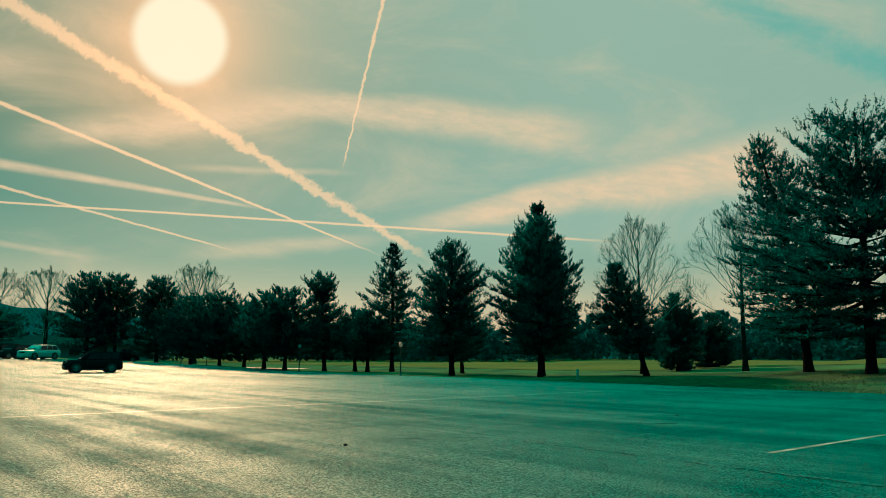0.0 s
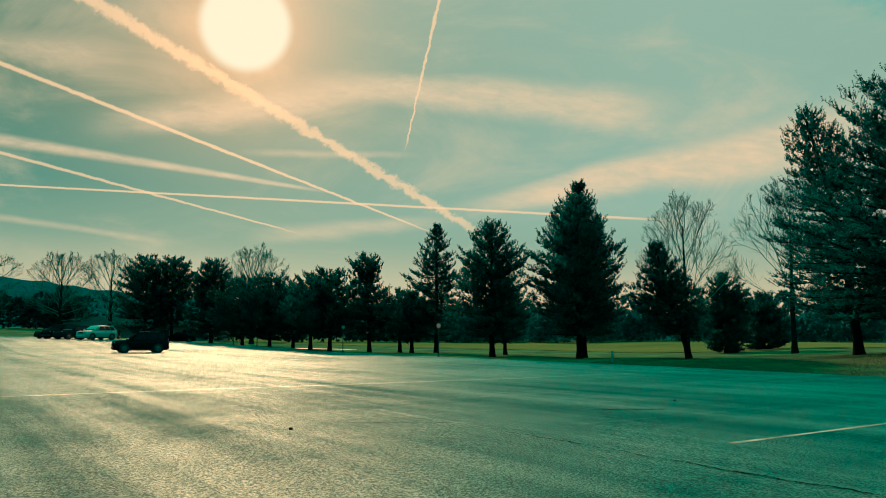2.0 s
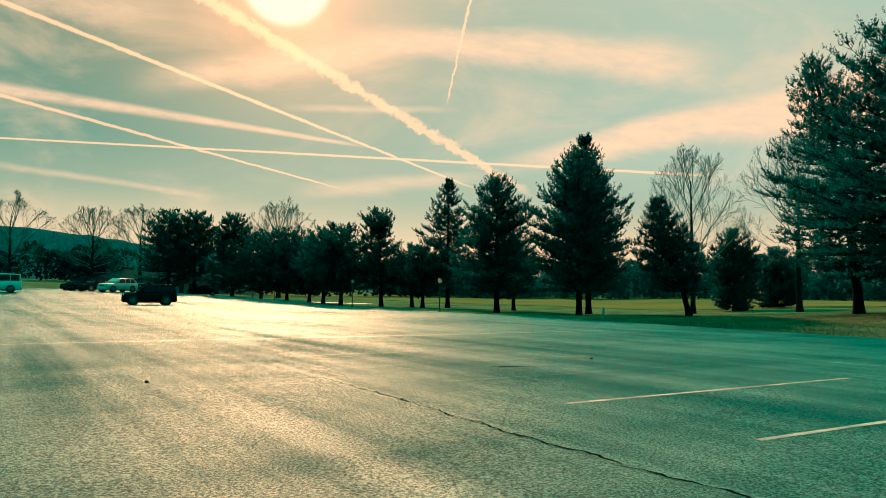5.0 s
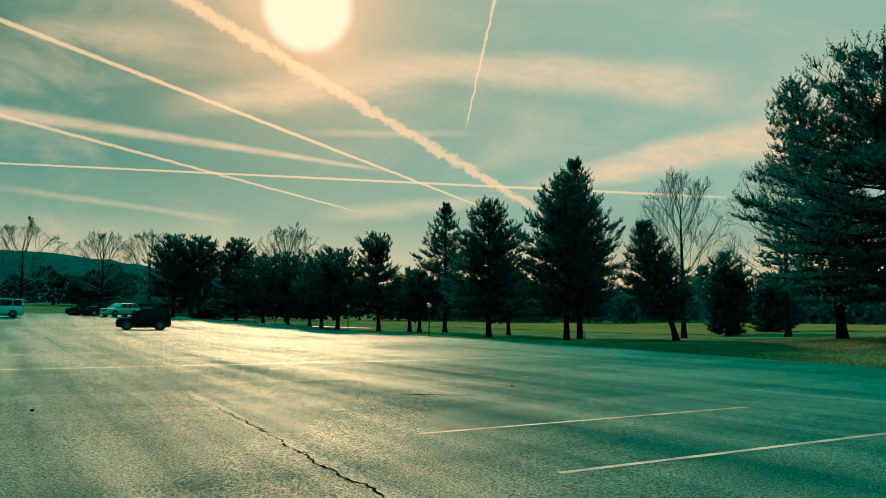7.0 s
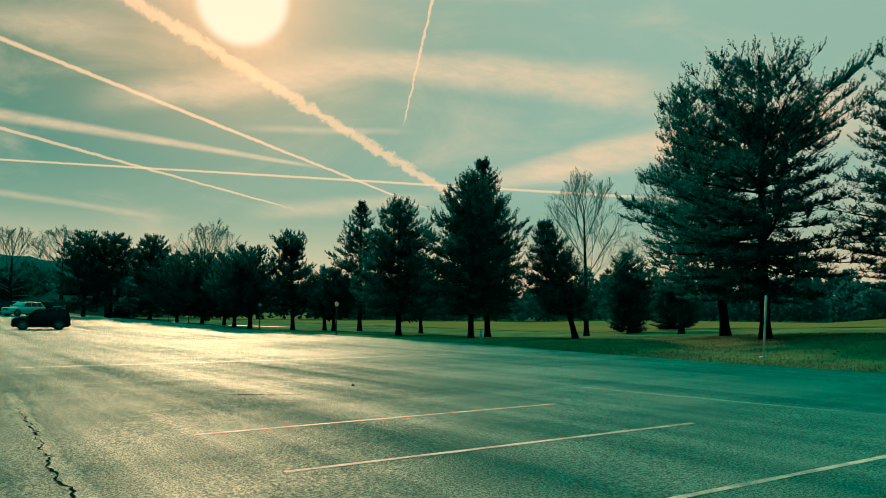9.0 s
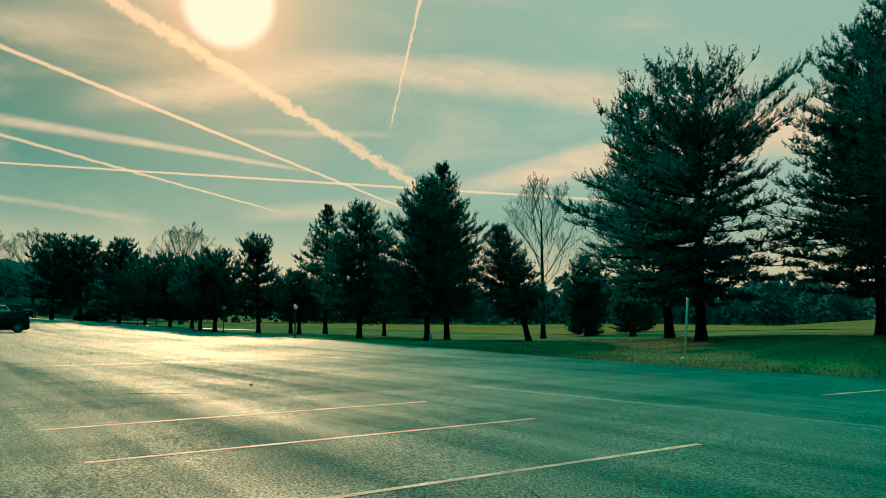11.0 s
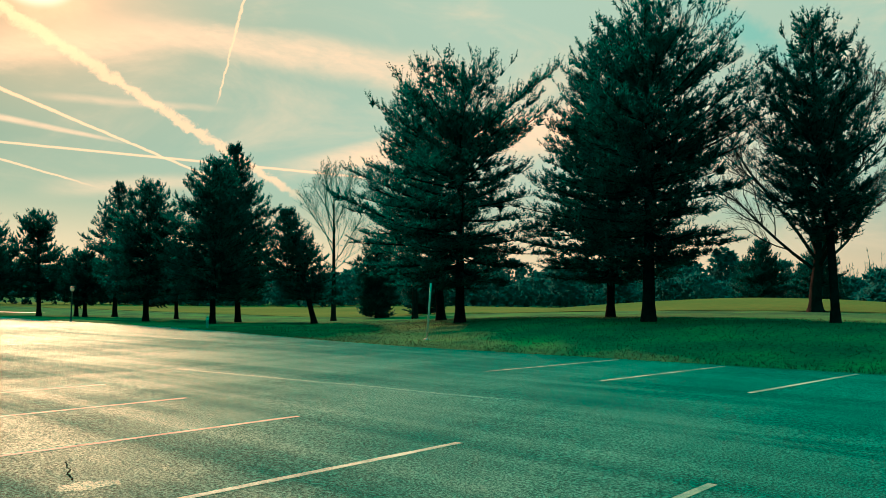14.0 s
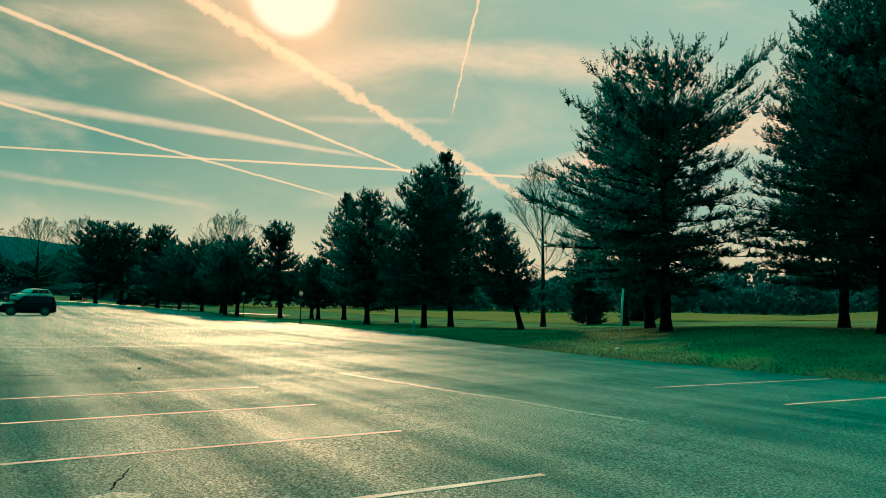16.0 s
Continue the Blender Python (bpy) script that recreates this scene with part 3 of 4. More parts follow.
def conifer(label, x, y, outline, seed, lean=(0, 0), bow=(0, 0), radius=0.3, grain=1.0, whorl=0.62, per=8, steep=(0.02, 0.75), dense=6.2, gaps=(), mat=None, lush=1.0, stray=0.13, flat=0.0,
            group="pines along the lot", kind_of="pine_tree"):
    """A conifer whose crown fills an outline: rows of height, reach to the west and reach to the east, in metres. grain: how coarse the needle tufts are.
    whorl: metres between the rings of limbs. steep: the limbs' climb at the foot and at the top of the crown. gaps: (low, high, side) where limbs are missing. flat: how level the sprays lie."""
    rng = np.random.default_rng(seed)
    tree = thing(kind_of, pose(x, y, height(x, y)), label, "tree", group)
    tall, low = outline[-1][0], outline[0][0]
    pts = trunk_path(rng, tall * 0.97, lean, bow)
    child("trunk", trunk_mesh(rng, pts, radius, BARK), tree, "dark rough bark")
    west, east = [(z, l) for z, l, r in outline], [(z, r) for z, l, r in outline]
    seg_a, seg_b, ra, rb = [], [], [], []
    fine_c, fine_w, fill_c, fill_w, tip_c, tip_w = [], [], [], [], [], []
    up = np.array([0, 0, 1.0])
    lobes = rng.uniform(0, 6.28, 3)
    turn, z = 0.0, low
    while z < tall - 0.05:
        f = (z - low) / (tall - low)
        for k in range(per):
            tip_z = min(tall, max(low * 0.75, z + rng.normal(0, 0.13 * whorl)))
            az = turn + 2 * math.pi * (k + rng.uniform(-0.32, 0.32)) / per
            c = math.cos(az)
            if any(a < tip_z < b and c * side > 0.15 and rng.uniform() < 0.9 for a, b, side in gaps):
                continue
            side_reach = profile(east, tip_z) * (1 + c) / 2 + profile(west, tip_z) * (1 - c) / 2
            reach = side_reach * rng.uniform(1 - 2.4 * stray, 1 + 0.4 * stray) * (1.02 + 0.10 * math.sin(2 * az + lobes[0] + 4 * f) + 0.07 * math.sin(3 * az + lobes[1] - 9 * f))
            if rng.uniform() < 0.12:
                reach *= rng.uniform(0.5, 0.8)
            reach = max(reach, 0.18)
            slope = steep[0] + (steep[1] - steep[0]) * f ** 1.3 + rng.normal(0, 0.12)
            foot_z = min(max(tip_z - reach * slope, low * 0.6), tall * 0.96)
            at = np.array([np.interp(foot_z, pts[:, 2], pts[:, 0]), np.interp(foot_z, pts[:, 2], pts[:, 1]), foot_z])
            top_shift = np.array([np.interp(tip_z, pts[:, 2], pts[:, 0]), np.interp(tip_z, pts[:, 2], pts[:, 1])]) - at[:2]
            out = np.array([c, math.sin(az), 0.0])
            side = np.array([-out[1], out[0], 0.0])
            bend, sag = rng.uniform(-0.12, 0.12), rng.uniform(0.02, 0.10) * (1 - f)
            ss = np.linspace(0, 1, 7)
            line = at + out * (reach * ss)[:, None] + side * (reach * bend * ss * ss)[:, None] + up * ((tip_z - foot_z) * ss - reach * sag * np.sin(math.pi * ss ** 0.8))[:, None]
            line[:, :2] += top_shift * (ss * 0.8)[:, None]
            thick = max(0.012, 0.019 * reach * (1.15 - 0.5 * f))
            for j in range(6):
                seg_a.append(line[j]), seg_b.append(line[j + 1]), ra.append(thick * (1 - j / 6.5)), rb.append(thick * (1 - (j + 1) / 6.5))
            n = max(4, int(reach * dense))
            s = 1 - 0.80 * rng.uniform(0, 1, n) ** 1.15
            s[0] = 1.0
            base = np.stack([np.interp(s, ss, line[:, i]) for i in range(3)], axis=1)
            hand = rng.choice([-1, 1], n)
            lengths = np.minimum(np.minimum(0.42, 0.16 + 0.3 * reach) + 0.40 * reach * (1.06 - s), 1.5) * rng.uniform(0.4, 1.2, n)
            rise = (0.06 + 0.25 * s + rng.normal(0, 0.13, n)) * (1 - flat * (1 - f)) + 0.85 * f * (1 - 0.1 * flat)
            heading = out * (0.55 + 0.2 * s)[:, None] + side * (hand * rng.uniform(0.2, 1.5, n) * np.where(s > 0.97, 0.6, 1.0))[:, None] + up * rise[:, None]
            heading /= np.linalg.norm(heading, axis=1, keepdims=True)
            seg_a.extend(base), seg_b.extend(base + heading * lengths[:, None]), ra.extend([0.013] * n), rb.extend([0.005] * n)
            aim = heading * 0.8 + up * (0.22 * (1 - flat) + 0.75 * f)
            for g in (0.35, 0.65, 0.92):
                fine_c.append(base + heading * (lengths * (g + rng.uniform(-0.12, 0.05, n)))[:, None] + rng.normal(0, 0.05, (n, 3))), fine_w.append(aim)
            spike = heading * (0.45 + 0.4 * flat * (1 - f)) + up * (0.15 * (1 - flat) + 0.9 * f) + rng.normal(0, 0.16, (n, 3))
            spike /= np.linalg.norm(spike, axis=1, keepdims=True)
            ends = base + heading * lengths[:, None]
            for g in (0.0, 0.11, 0.22):
                tip_c.append(ends + spike * g), tip_w.append(spike)
            inner = rng.uniform(0, 1, n) < (1.25 - 1.25 * s) * (1 - 0.4 * flat * f)
            for g in (0.1, 0.45):
                fill_c.append((base + heading * (lengths * g)[:, None] + rng.normal(0, 0.12, (n, 3)) * np.array([1, 1, 0.5]))[inner]), fill_w.append((heading + up * 0.15)[inner])
        turn += 2.4
        z += whorl * (0.8 + 0.15 * (1 - f)) * rng.uniform(0.85, 1.15)
    top = np.array([pts[-1][0], pts[-1][1], tall * 0.97])
    fine_c.append(top + rng.normal(0, 0.06, (24, 3)) * np.array([1, 1, 0.0]) + up * rng.uniform(-0.9, 0.1, (24, 1)))
    fine_w.append(np.tile(up, (24, 1)))
    v, f = tubes(seg_a, seg_b, ra, rb, 3)
    child("framework", mesh_of("framework", v, f, BARK), tree)
    v0, f0 = tufts(rng, np.concatenate(fine_c), np.concatenate(fine_w), 5, 0.18 * grain ** 0.5, 0.036 * grain, 0.6)
    v1, f1 = tufts(rng, np.concatenate(fill_c), np.concatenate(fill_w), max(2, int(5 * lush)), 0.36 * grain ** 0.4, 0.13 * grain ** 0.7, 0.55)
    v2, f2 = tufts(rng, np.concatenate(tip_c), np.concatenate(tip_w), 5, 0.125 * grain ** 0.5, 0.032 * grain, 0.75)
    child("crown", mesh_of("crown", np.concatenate([v0, v1, v2]), np.concatenate([f0, f1 + len(v0), f2 + len(v0) + len(v1)]), mat or NEEDLES), tree, "dark green needles in layered tufts")
    return tree


def bare_tree(label, x, y, tall, wide, seed, radius=0.3, fork=0.25, stems=6, open_angle=30, thin=0.005, levels=4, mat=None, spread_low=0.0, leader=0.0, group="bare trees beyond the lot"):
    """A leafless tree: a short trunk that divides into rising stems, and these again and again into fine twigs, inside a domed crown. spread_low: how far the lowest stems lie over.
    leader: the share of the height to which the trunk runs on through the crown, where it does."""
    rng = np.random.default_rng(seed)
    tree = thing("bare_tree", pose(x, y, height(x, y)), label, "tree", group)
    pts = trunk_path(rng, tall * max(fork * 1.25, leader), (rng.uniform(-0.2, 0.2), 0), (0, 0))
    child("trunk", trunk_mesh(rng, pts, radius, mat or BARK, radius * (0.12 if leader else 0.55)), tree, "dark grey bark")
    up = np.array([0, 0, 1.0])
    low = tall * fork * 0.8
    middle, half = np.array([0, 0, low + (tall - low) * 0.42]), np.array([wide, wide, (tall - low) * 0.58])
    a_list, b_list, r0, r1 = [], [], [], []

    def rod(at, way, length, thick, steps, lift):
        """A rising crooked rod that stays inside the crown; gives back its points and ways."""
        line, ways = [at], [way]
        for k in range(steps):
            way = way + up * lift / steps + rng.normal(0, 0.09, 3)
            way = way / np.linalg.norm(way)
            end = line[-1] + way * length / steps
            out = np.linalg.norm((end - middle) / half)
            if out > 1 and np.linalg.norm((line[-1] - middle) / half) < out:
                end = line[-1] + way * length / steps * 0.3
            a_list.append(line[-1]), b_list.append(end)
            r0.append(max(thick * (1 - 0.55 * k / steps), thin)), r1.append(max(thick * (1 - 0.55 * (k + 1) / steps), thin * 0.7))
            line.append(end), ways.append(way)
        return np.array(line), ways

    def grow(at, way, length, thick, level):
        steps = 4 if level < 2 else 2 if level < levels else 1
        line, ways = rod(at, way, length, thick, steps, 0.30 if level < 2 else 0.16)
        if level == levels:
            return
        for b in range((7, 6, 5, 4, 3)[level]):
            s = steps * (0.22 + 0.78 * (b + rng.uniform(0.1, 0.9)) / (7, 6, 5, 4, 3)[level])
            k = min(int(s), steps - 1)
            foot = line[k] + (line[k + 1] - line[k]) * (s - k)
            away = np.cross(ways[k + 1], rng.normal(0, 1, 3))
            turn = ways[k + 1] + away / np.linalg.norm(away) * math.tan(math.radians(rng.uniform(22, 46))) + up * 0.10
            grow(foot, turn / np.linalg.norm(turn), length * rng.uniform(0.42, 0.66) * (1.15 - 0.45 * s / steps), max(thick * 0.42, thin), level + 1)

    for k in range(stems):
        f = (k + 0.5) / stems
        z = tall * (fork * 0.8 + (leader - fork * 0.8) * f ** 1.1) * 0.98 if leader else tall * fork * (0.72 + 0.5 * f)
        angle = math.radians(open_angle * (1.25 - (0.8 if leader else 1.05) * f) + spread_low * (1 - f) ** 2 + rng.uniform(-6, 6))
        az = k * 2.39996 + rng.uniform(-0.4, 0.4)
        at = np.array([np.interp(z, pts[:, 2], pts[:, 0]), np.interp(z, pts[:, 2], pts[:, 1]), z])
        length = wide * (1.25 - 0.25 * f) if leader else (tall - z) * (0.50 + 0.42 * f)
        way = np.array([math.sin(angle) * math.cos(az), math.sin(angle) * math.sin(az), math.cos(angle)])
        grow(at, way, length * rng.uniform(0.9, 1.08), radius * rng.uniform(0.26, 0.42) * (0.6 if leader else 1.0), 1 if leader else 0)
    v, f = tubes(a_list, b_list, r0, r1, 3)
    child("framework", mesh_of("framework", v, f, mat or BACKLIT_BARK), tree, "leafless twigs")
    return tree


PINE = "tall dark green white pine with layered branches on the lawn"
# the near trees on the bank
conifer("broad dark white pine with open layered branches on the grass bank", 22.12, 40.5,
        ((2.1, 3.4, 2.6), (3.3, 6.0, 4.2), (5.0, 6.6, 4.8), (6.7, 7.9, 4.9), (7.8, 6.2, 4.5), (9.0, 5.0, 4.6), (10.6, 4.6, 5.2), (12.1, 4.3, 5.6), (13.2, 3.7, 5.2), (13.9, 2.3, 2.6), (14.6, 1.2, 1.3)), 11,
        radius=0.26, whorl=0.92, per=10, steep=(-0.14, 0.90), gaps=((4.0, 4.5, 1), (5.5, 6.3, 1), (7.0, 8.0, 1), (8.7, 10.2, 1)), dense=7.0, lush=1.5, flat=0.8)
conifer("twin-topped white pine with a leaning curved trunk on the grass bank", 22.3, 47.9,
        ((2.2, 3.0, 3.0), (4.2, 4.0, 4.0), (6.0, 4.0, 3.8), (8.0, 3.5, 3.4), (10.5, 2.9, 3.0), (12.6, 2.1, 2.2), (13.9, 1.2, 1.4), (14.8, 0.4, 0.8)), 12,
        lean=(-2.3, 0.4), bow=(0.4, 0), radius=0.27, whorl=0.66, dense=5.2, steep=(0.0, 0.6), lush=0.8)
conifer("dense dark white pine on the grass bank", 29.5, 37.9,
        ((1.9, 2.6, 2.6), (3.5, 4.6, 3.5), (5.0, 4.5, 3.6), (8.0, 3.8, 3.4), (10.9, 3.0, 3.0), (12.2, 2.8, 2.6), (13.5, 2.3, 1.9), (14.3, 1.0, 0.9), (14.7, 0.5, 0.5)), 13,
        radius=0.21, whorl=0.56, dense=6.4, steep=(-0.08, 0.95), lush=1.6, flat=0.4)
conifer("tall heavy dark white pine on the grass bank", 28.6, 31.1,
        ((2.5, 2.2, 2.2), (3.4, 2.9, 3.3), (4.4, 3.4, 4.1), (6.0, 3.6, 4.0), (8.0, 3.6, 4.9), (9.6, 3.3, 4.7), (11.3, 2.8, 4.3), (12.6, 2.2, 3.8), (13.4, 1.7, 3.0), (14.1, 0.9, 1.5), (14.4, 0.4, 0.6)), 14,
        radius=0.27, whorl=0.62, dense=6.2, steep=(-0.10, 1.1), gaps=((3.9, 4.2, 1), (5.2, 5.6, 1)), lush=1.7, flat=0.6)
conifer("open spruce with visible dark trunk on the grass bank", 34.7, 27.4,
        ((3.6, 1.0, 1.0), (4.4, 1.9, 1.8), (5.2, 2.4, 2.1), (6.5, 2.8, 2.4), (8.4, 2.7, 2.4), (9.9, 2.3, 2.0), (11.0, 1.5, 1.5), (11.8, 0.8, 0.9), (12.3, 0.3, 0.4)), 15,
        lean=(-0.8, 0), radius=0.165, whorl=0.56, per=7, dense=7.0, steep=(0.35, 1.3), mat=SPRUCE, lush=1.0, kind_of="spruce_tree")
bare_tree("large bare tree with rising grey limbs on the lawn", 41.2, 38.0, 13.6, 6.6, 31, 0.33, 0.2, 9, 42, 0.007, 4, BARK, 14)
# the row along the lot
conifer("small dark pine with a leaning trunk on the lawn", 14.4, 56.4, ((1.7, 1.9, 1.7), (3.4, 2.7, 2.0), (4.6, 2.7, 2.0), (6.0, 1.8, 1.4), (7.0, 1.1, 0.9), (7.7, 0.5, 0.5), (8.1, 0.2, 0.2)), 21,
        lean=(-2.1, 0), radius=0.2, grain=1.3, whorl=0.5)
bare_tree("bare vase-shaped tree with fine twigs on the lawn", 15.9, 63.2, 12.6, 4.4, 32, 0.2, 0.3, 20, 40, 0.0075, 4, None, 12, leader=0.82)
conifer("tall dark conical pine beside the lot", 8.1, 66.3,
        ((2.0, 2.5, 2.8), (4.5, 3.6, 3.8), (6.5, 3.5, 3.5), (9.0, 3.2, 3.4), (10.5, 2.6, 2.6), (12.0, 1.9, 1.7), (13.0, 1.2, 1.1), (14.0, 0.5, 0.4), (14.5, 0.1, 0.1)), 22,
        lean=(-0.4, -1.6), radius=0.24, grain=1.35, whorl=0.58, lush=1.3, steep=(-0.02, 0.9))
conifer("dark pine with a stepped crown beside the lot", 7.0, 58.9,
        ((1.8, 2.5, 2.3), (4.0, 3.5, 3.0), (6.2, 3.9, 3.0), (7.6, 3.4, 2.8), (9.1, 2.9, 2.4), (10.4, 2.1, 1.8), (11.3, 1.5, 1.2), (12.0, 0.6, 0.5)), 23, radius=0.21, grain=1.35, whorl=0.58, lush=1.3, steep=(-0.02, 0.9))
conifer("rounded dark green white pine beside the lot", 0.4, 68.2,
        ((1.9, 2.5, 2.5), (4.0, 3.4, 3.2), (6.5, 3.4, 2.9), (8.6, 3.2, 3.2), (9.8, 2.6, 2.2), (10.8, 1.8, 1.6), (11.5, 1.0, 0.9), (11.9, 0.4, 0.4)), 24, radius=0.24, grain=1.35, whorl=0.58, lush=1.3, steep=(0.0, 1.0))
conifer("small dark pine in the shade of taller ones", 1.5, 76.0, ((2.0, 2.0, 2.0), (4.0, 2.5, 2.8), (5.5, 2.0, 2.4), (6.4, 1.2, 1.5), (7.0, 0.5, 0.6)), 25, radius=0.18, grain=1.5, whorl=0.55)
conifer("slender conical spruce with open branches", -5.8, 83.5,
        ((2.0, 2.5, 2.5), (5.0, 3.4, 3.2), (7.0, 3.4, 3.2), (8.4, 3.0, 2.9), (10.0, 2.4, 2.2), (12.0, 1.4, 1.2), (13.0, 0.6, 0.5), (13.6, 0.1, 0.1)), 26, radius=0.24, grain=1.6, whorl=0.75, per=6, mat=SPRUCE, dense=5.5, lush=0.8, kind_of="spruce_tree")
conifer("pine with a broad tufted top over a narrow waist", -13.0, 83.5,
        ((2.0, 2.5, 2.2), (4.5, 3.4, 3.0), (6.2, 2.8, 2.4), (7.2, 1.5, 1.5), (8.4, 1.9, 1.4), (9.6, 2.1, 2.2), (10.2, 1.2, 1.2), (10.6, 0.4, 0.4)), 27, radius=0.22, grain=1.6, lean=(-0.5, 0), steep=(0.0, 0.9), dense=6.0)
for at, tall, wide, crown, seed in (((-8.3, 82.0), 6.2, 2.6, 0.26, 28), ((-9.9, 85.0), 6.6, 2.6, 0.26, 29), ((-16.6, 80.0), 8.6, 3.3, 0.2, 41), ((-19.6, 84.0), 8.4, 3.2, 0.22, 42),
                                    ((-27.5, 95.0), 9.2, 4.6, 0.14, 43), ((-32.0, 98.0), 9.0, 4.2, 0.16, 44), ((-24.0, 93.0), 8.0, 3.6, 0.16, 45)):
    conifer(PINE, at[0], at[1], even(DOMED, tall, wide, crown), seed, radius=0.2, grain=1.8, whorl=0.65, dense=5.2, lush=1.2, steep=(0.1, 1.1))
conifer("broad dark pine beside the far end of the lot", -38.8, 105.0, ((1.2, 2.8, 2.8), (4.0, 3.7, 3.8), (7.0, 3.7, 3.7), (9.5, 2.9, 2.8), (11.0, 1.7, 1.6), (11.7, 0.6, 0.6)), 46, radius=0.26, grain=2.0, whorl=0.7, dense=5.5, lush=1.4)
conifer("broad dark pine beside the far end of the lot", -48.3, 105.0, ((1.6, 4.0, 3.6), (5.0, 5.2, 3.8), (8.0, 5.0, 3.8), (10.0, 4.0, 3.2), (11.2, 2.2, 2.2), (11.7, 0.9, 0.9)), 47, radius=0.26, grain=2.0, whorl=0.8, dense=5.0)
conifer("broad dark pine beside the far end of the lot", -44.9, 106.0, ((2.4, 3.0, 3.0), (6.0, 3.4, 3.4), (9.0, 3.3, 3.3), (10.9, 2.3, 2.3), (11.8, 0.9, 0.9)), 48, radius=0.24, grain=2.0, whorl=0.8, dense=5.0)
bare_tree("wide bare tree crown behind the pines", -47.0, 147.0, 18.0, 9.0, 33, 0.45, 0.25, 22, 48, 0.018, 4, None, 15, leader=0.75)
for x, y, tall, wide, seed in ((-91.5, 130.0, 15.0, 8.5, 34), (-75.5, 130.0, 14.0, 6.4, 35), (-68.0, 133.0, 14.8, 7.6, 36), (-108.0, 126.0, 15.5, 9.0, 37)):
    bare_tree("spreading bare tree beyond the end of the lot", x, y, tall, wide, seed, 0.40, 0.2, 20, 52, 0.016, 4, None, 18, leader=0.72)

# ---------------------------------------------------------------- woods, hill and the far side
def woods(name, label, rng, spots, kind_of, mat=None):
    """Far trees that nobody could count, as one mesh of needles or of bare twigs."""
    if kind_of == "fir":
        cen, way = [], []
        for x, y, tall, wide in spots:
            n = 150
            f = rng.uniform(0, 1, n) ** 0.8
            az = rng.uniform(0, 6.283, n)
            r = wide * (1.08 - f ** 2.2) ** 0.6 * rng.uniform(0.5, 1.05, n)
            p = np.stack([x + r * np.cos(az), y + r * np.sin(az), height(x, y) + tall * (0.04 + 0.96 * f)], axis=1)
            cen.append(p), way.append(np.stack([np.cos(az), np.sin(az), np.full(n, 0.25)], axis=1))
        v, f = tufts(rng, np.concatenate(cen), np.concatenate(way), 6, 0.75, 0.5, 0.9)
        return tagged(new(name, mesh_of(name, v, f, mat or HAZED_WOODS)), label, "woodland", kind="stuff")
    a, b, r0, r1 = [], [], [], []
    for x, y, tall, wide in spots:
        z = height(x, y)
        for k in range(7):
            az, out = rng.uniform(0, 6.283), rng.uniform(0.1, 0.7) * wide
            foot = np.array([x + 0.4 * math.cos(az), y + 0.4 * math.sin(az), z - 0.1])
            head = np.array([x + out * math.cos(az), y + out * math.sin(az), z + tall * rng.uniform(0.65, 1.0)])
            a.append(foot), b.append(head), r0.append(0.055), r1.append(0.02)
            for j in range(15):
                g = rng.uniform(0.25, 1.0)
                s = foot + (head - foot) * g
                e = s + np.array([rng.normal(0, 0.35), rng.normal(0, 0.35), rng.uniform(0.3, 1.0)]) * wide * 0.45 * (1.2 - g)
                a.append(s), b.append(e), r0.append(0.035), r1.append(0.014)
    v, f = tubes(a, b, r0, r1, 3)
    return tagged(new(name, mesh_of(name, v, f, SCRUB)), label, "woodland", kind="stuff")


rng = np.random.default_rng(77)
firs, scrub = [], []
for k in range(170):
    u = -95 + 280 * (k + rng.uniform(0, 1)) / 170
    v = -112 - rng.uniform(0, 22) - 14 * math.sin(u * 0.03)
    x, y = xy(u, v)
    tall = 8.0 + 3.4 * noise.noise(Vector((u * 0.045, 1.7, 0))) + rng.uniform(-1.5, 1.8)
    firs.append((x, y, max(tall * (0.62 + 0.38 * smooth((u - 24) / 16)), 3.0), 2.2 + rng.uniform(0, 1.6)))
for k in range(300):
    u = -100 + 290 * (k + rng.uniform(0, 1)) / 300
    v = -106 - rng.uniform(0, 26) - 14 * math.sin(u * 0.03)
    x, y = xy(u, v)
    scrub.append((x, y, rng.uniform(3.4, 6.8) * (1.25 - 0.25 * smooth((u - 24) / 16)), rng.uniform(1.6, 3.2)))
for k in range(90):
    u = -80 + 240 * (k + rng.uniform(0, 1)) / 90
    x, y = xy(u, -100 - rng.uniform(0, 6) - 14 * math.sin(u * 0.03))
    firs.append((x, y, rng.uniform(3.4, 6.2) * (0.6 + 0.4 * smooth((u - 24) / 16)), rng.uniform(2.4, 3.4)))
woods("far_evergreens", "belt of evergreens beyond the fairway, distance haze put into their colour", rng, firs, "fir")
woods("far_scrub", "bare winter scrub and thin trees beyond the fairway", rng, scrub, "twig")
woods("hedge_evergreens", "dark evergreen mass beyond the far end of the lot", rng,
      [(-100 + 2.2 * k + rng.uniform(-1, 1), 152 + rng.uniform(-3, 3), rng.uniform(5.5, 7.5), 3.6) for k in range(8)]
      + [(-62 + 4.0 * k, 172 + rng.uniform(-4, 4), rng.uniform(6, 10), 3.6) for k in range(16)]
      + [(-190 + 5.0 * k, 185 + rng.uniform(-6, 6), rng.uniform(6, 11), 4.2) for k in range(20)], "fir", HEDGE)
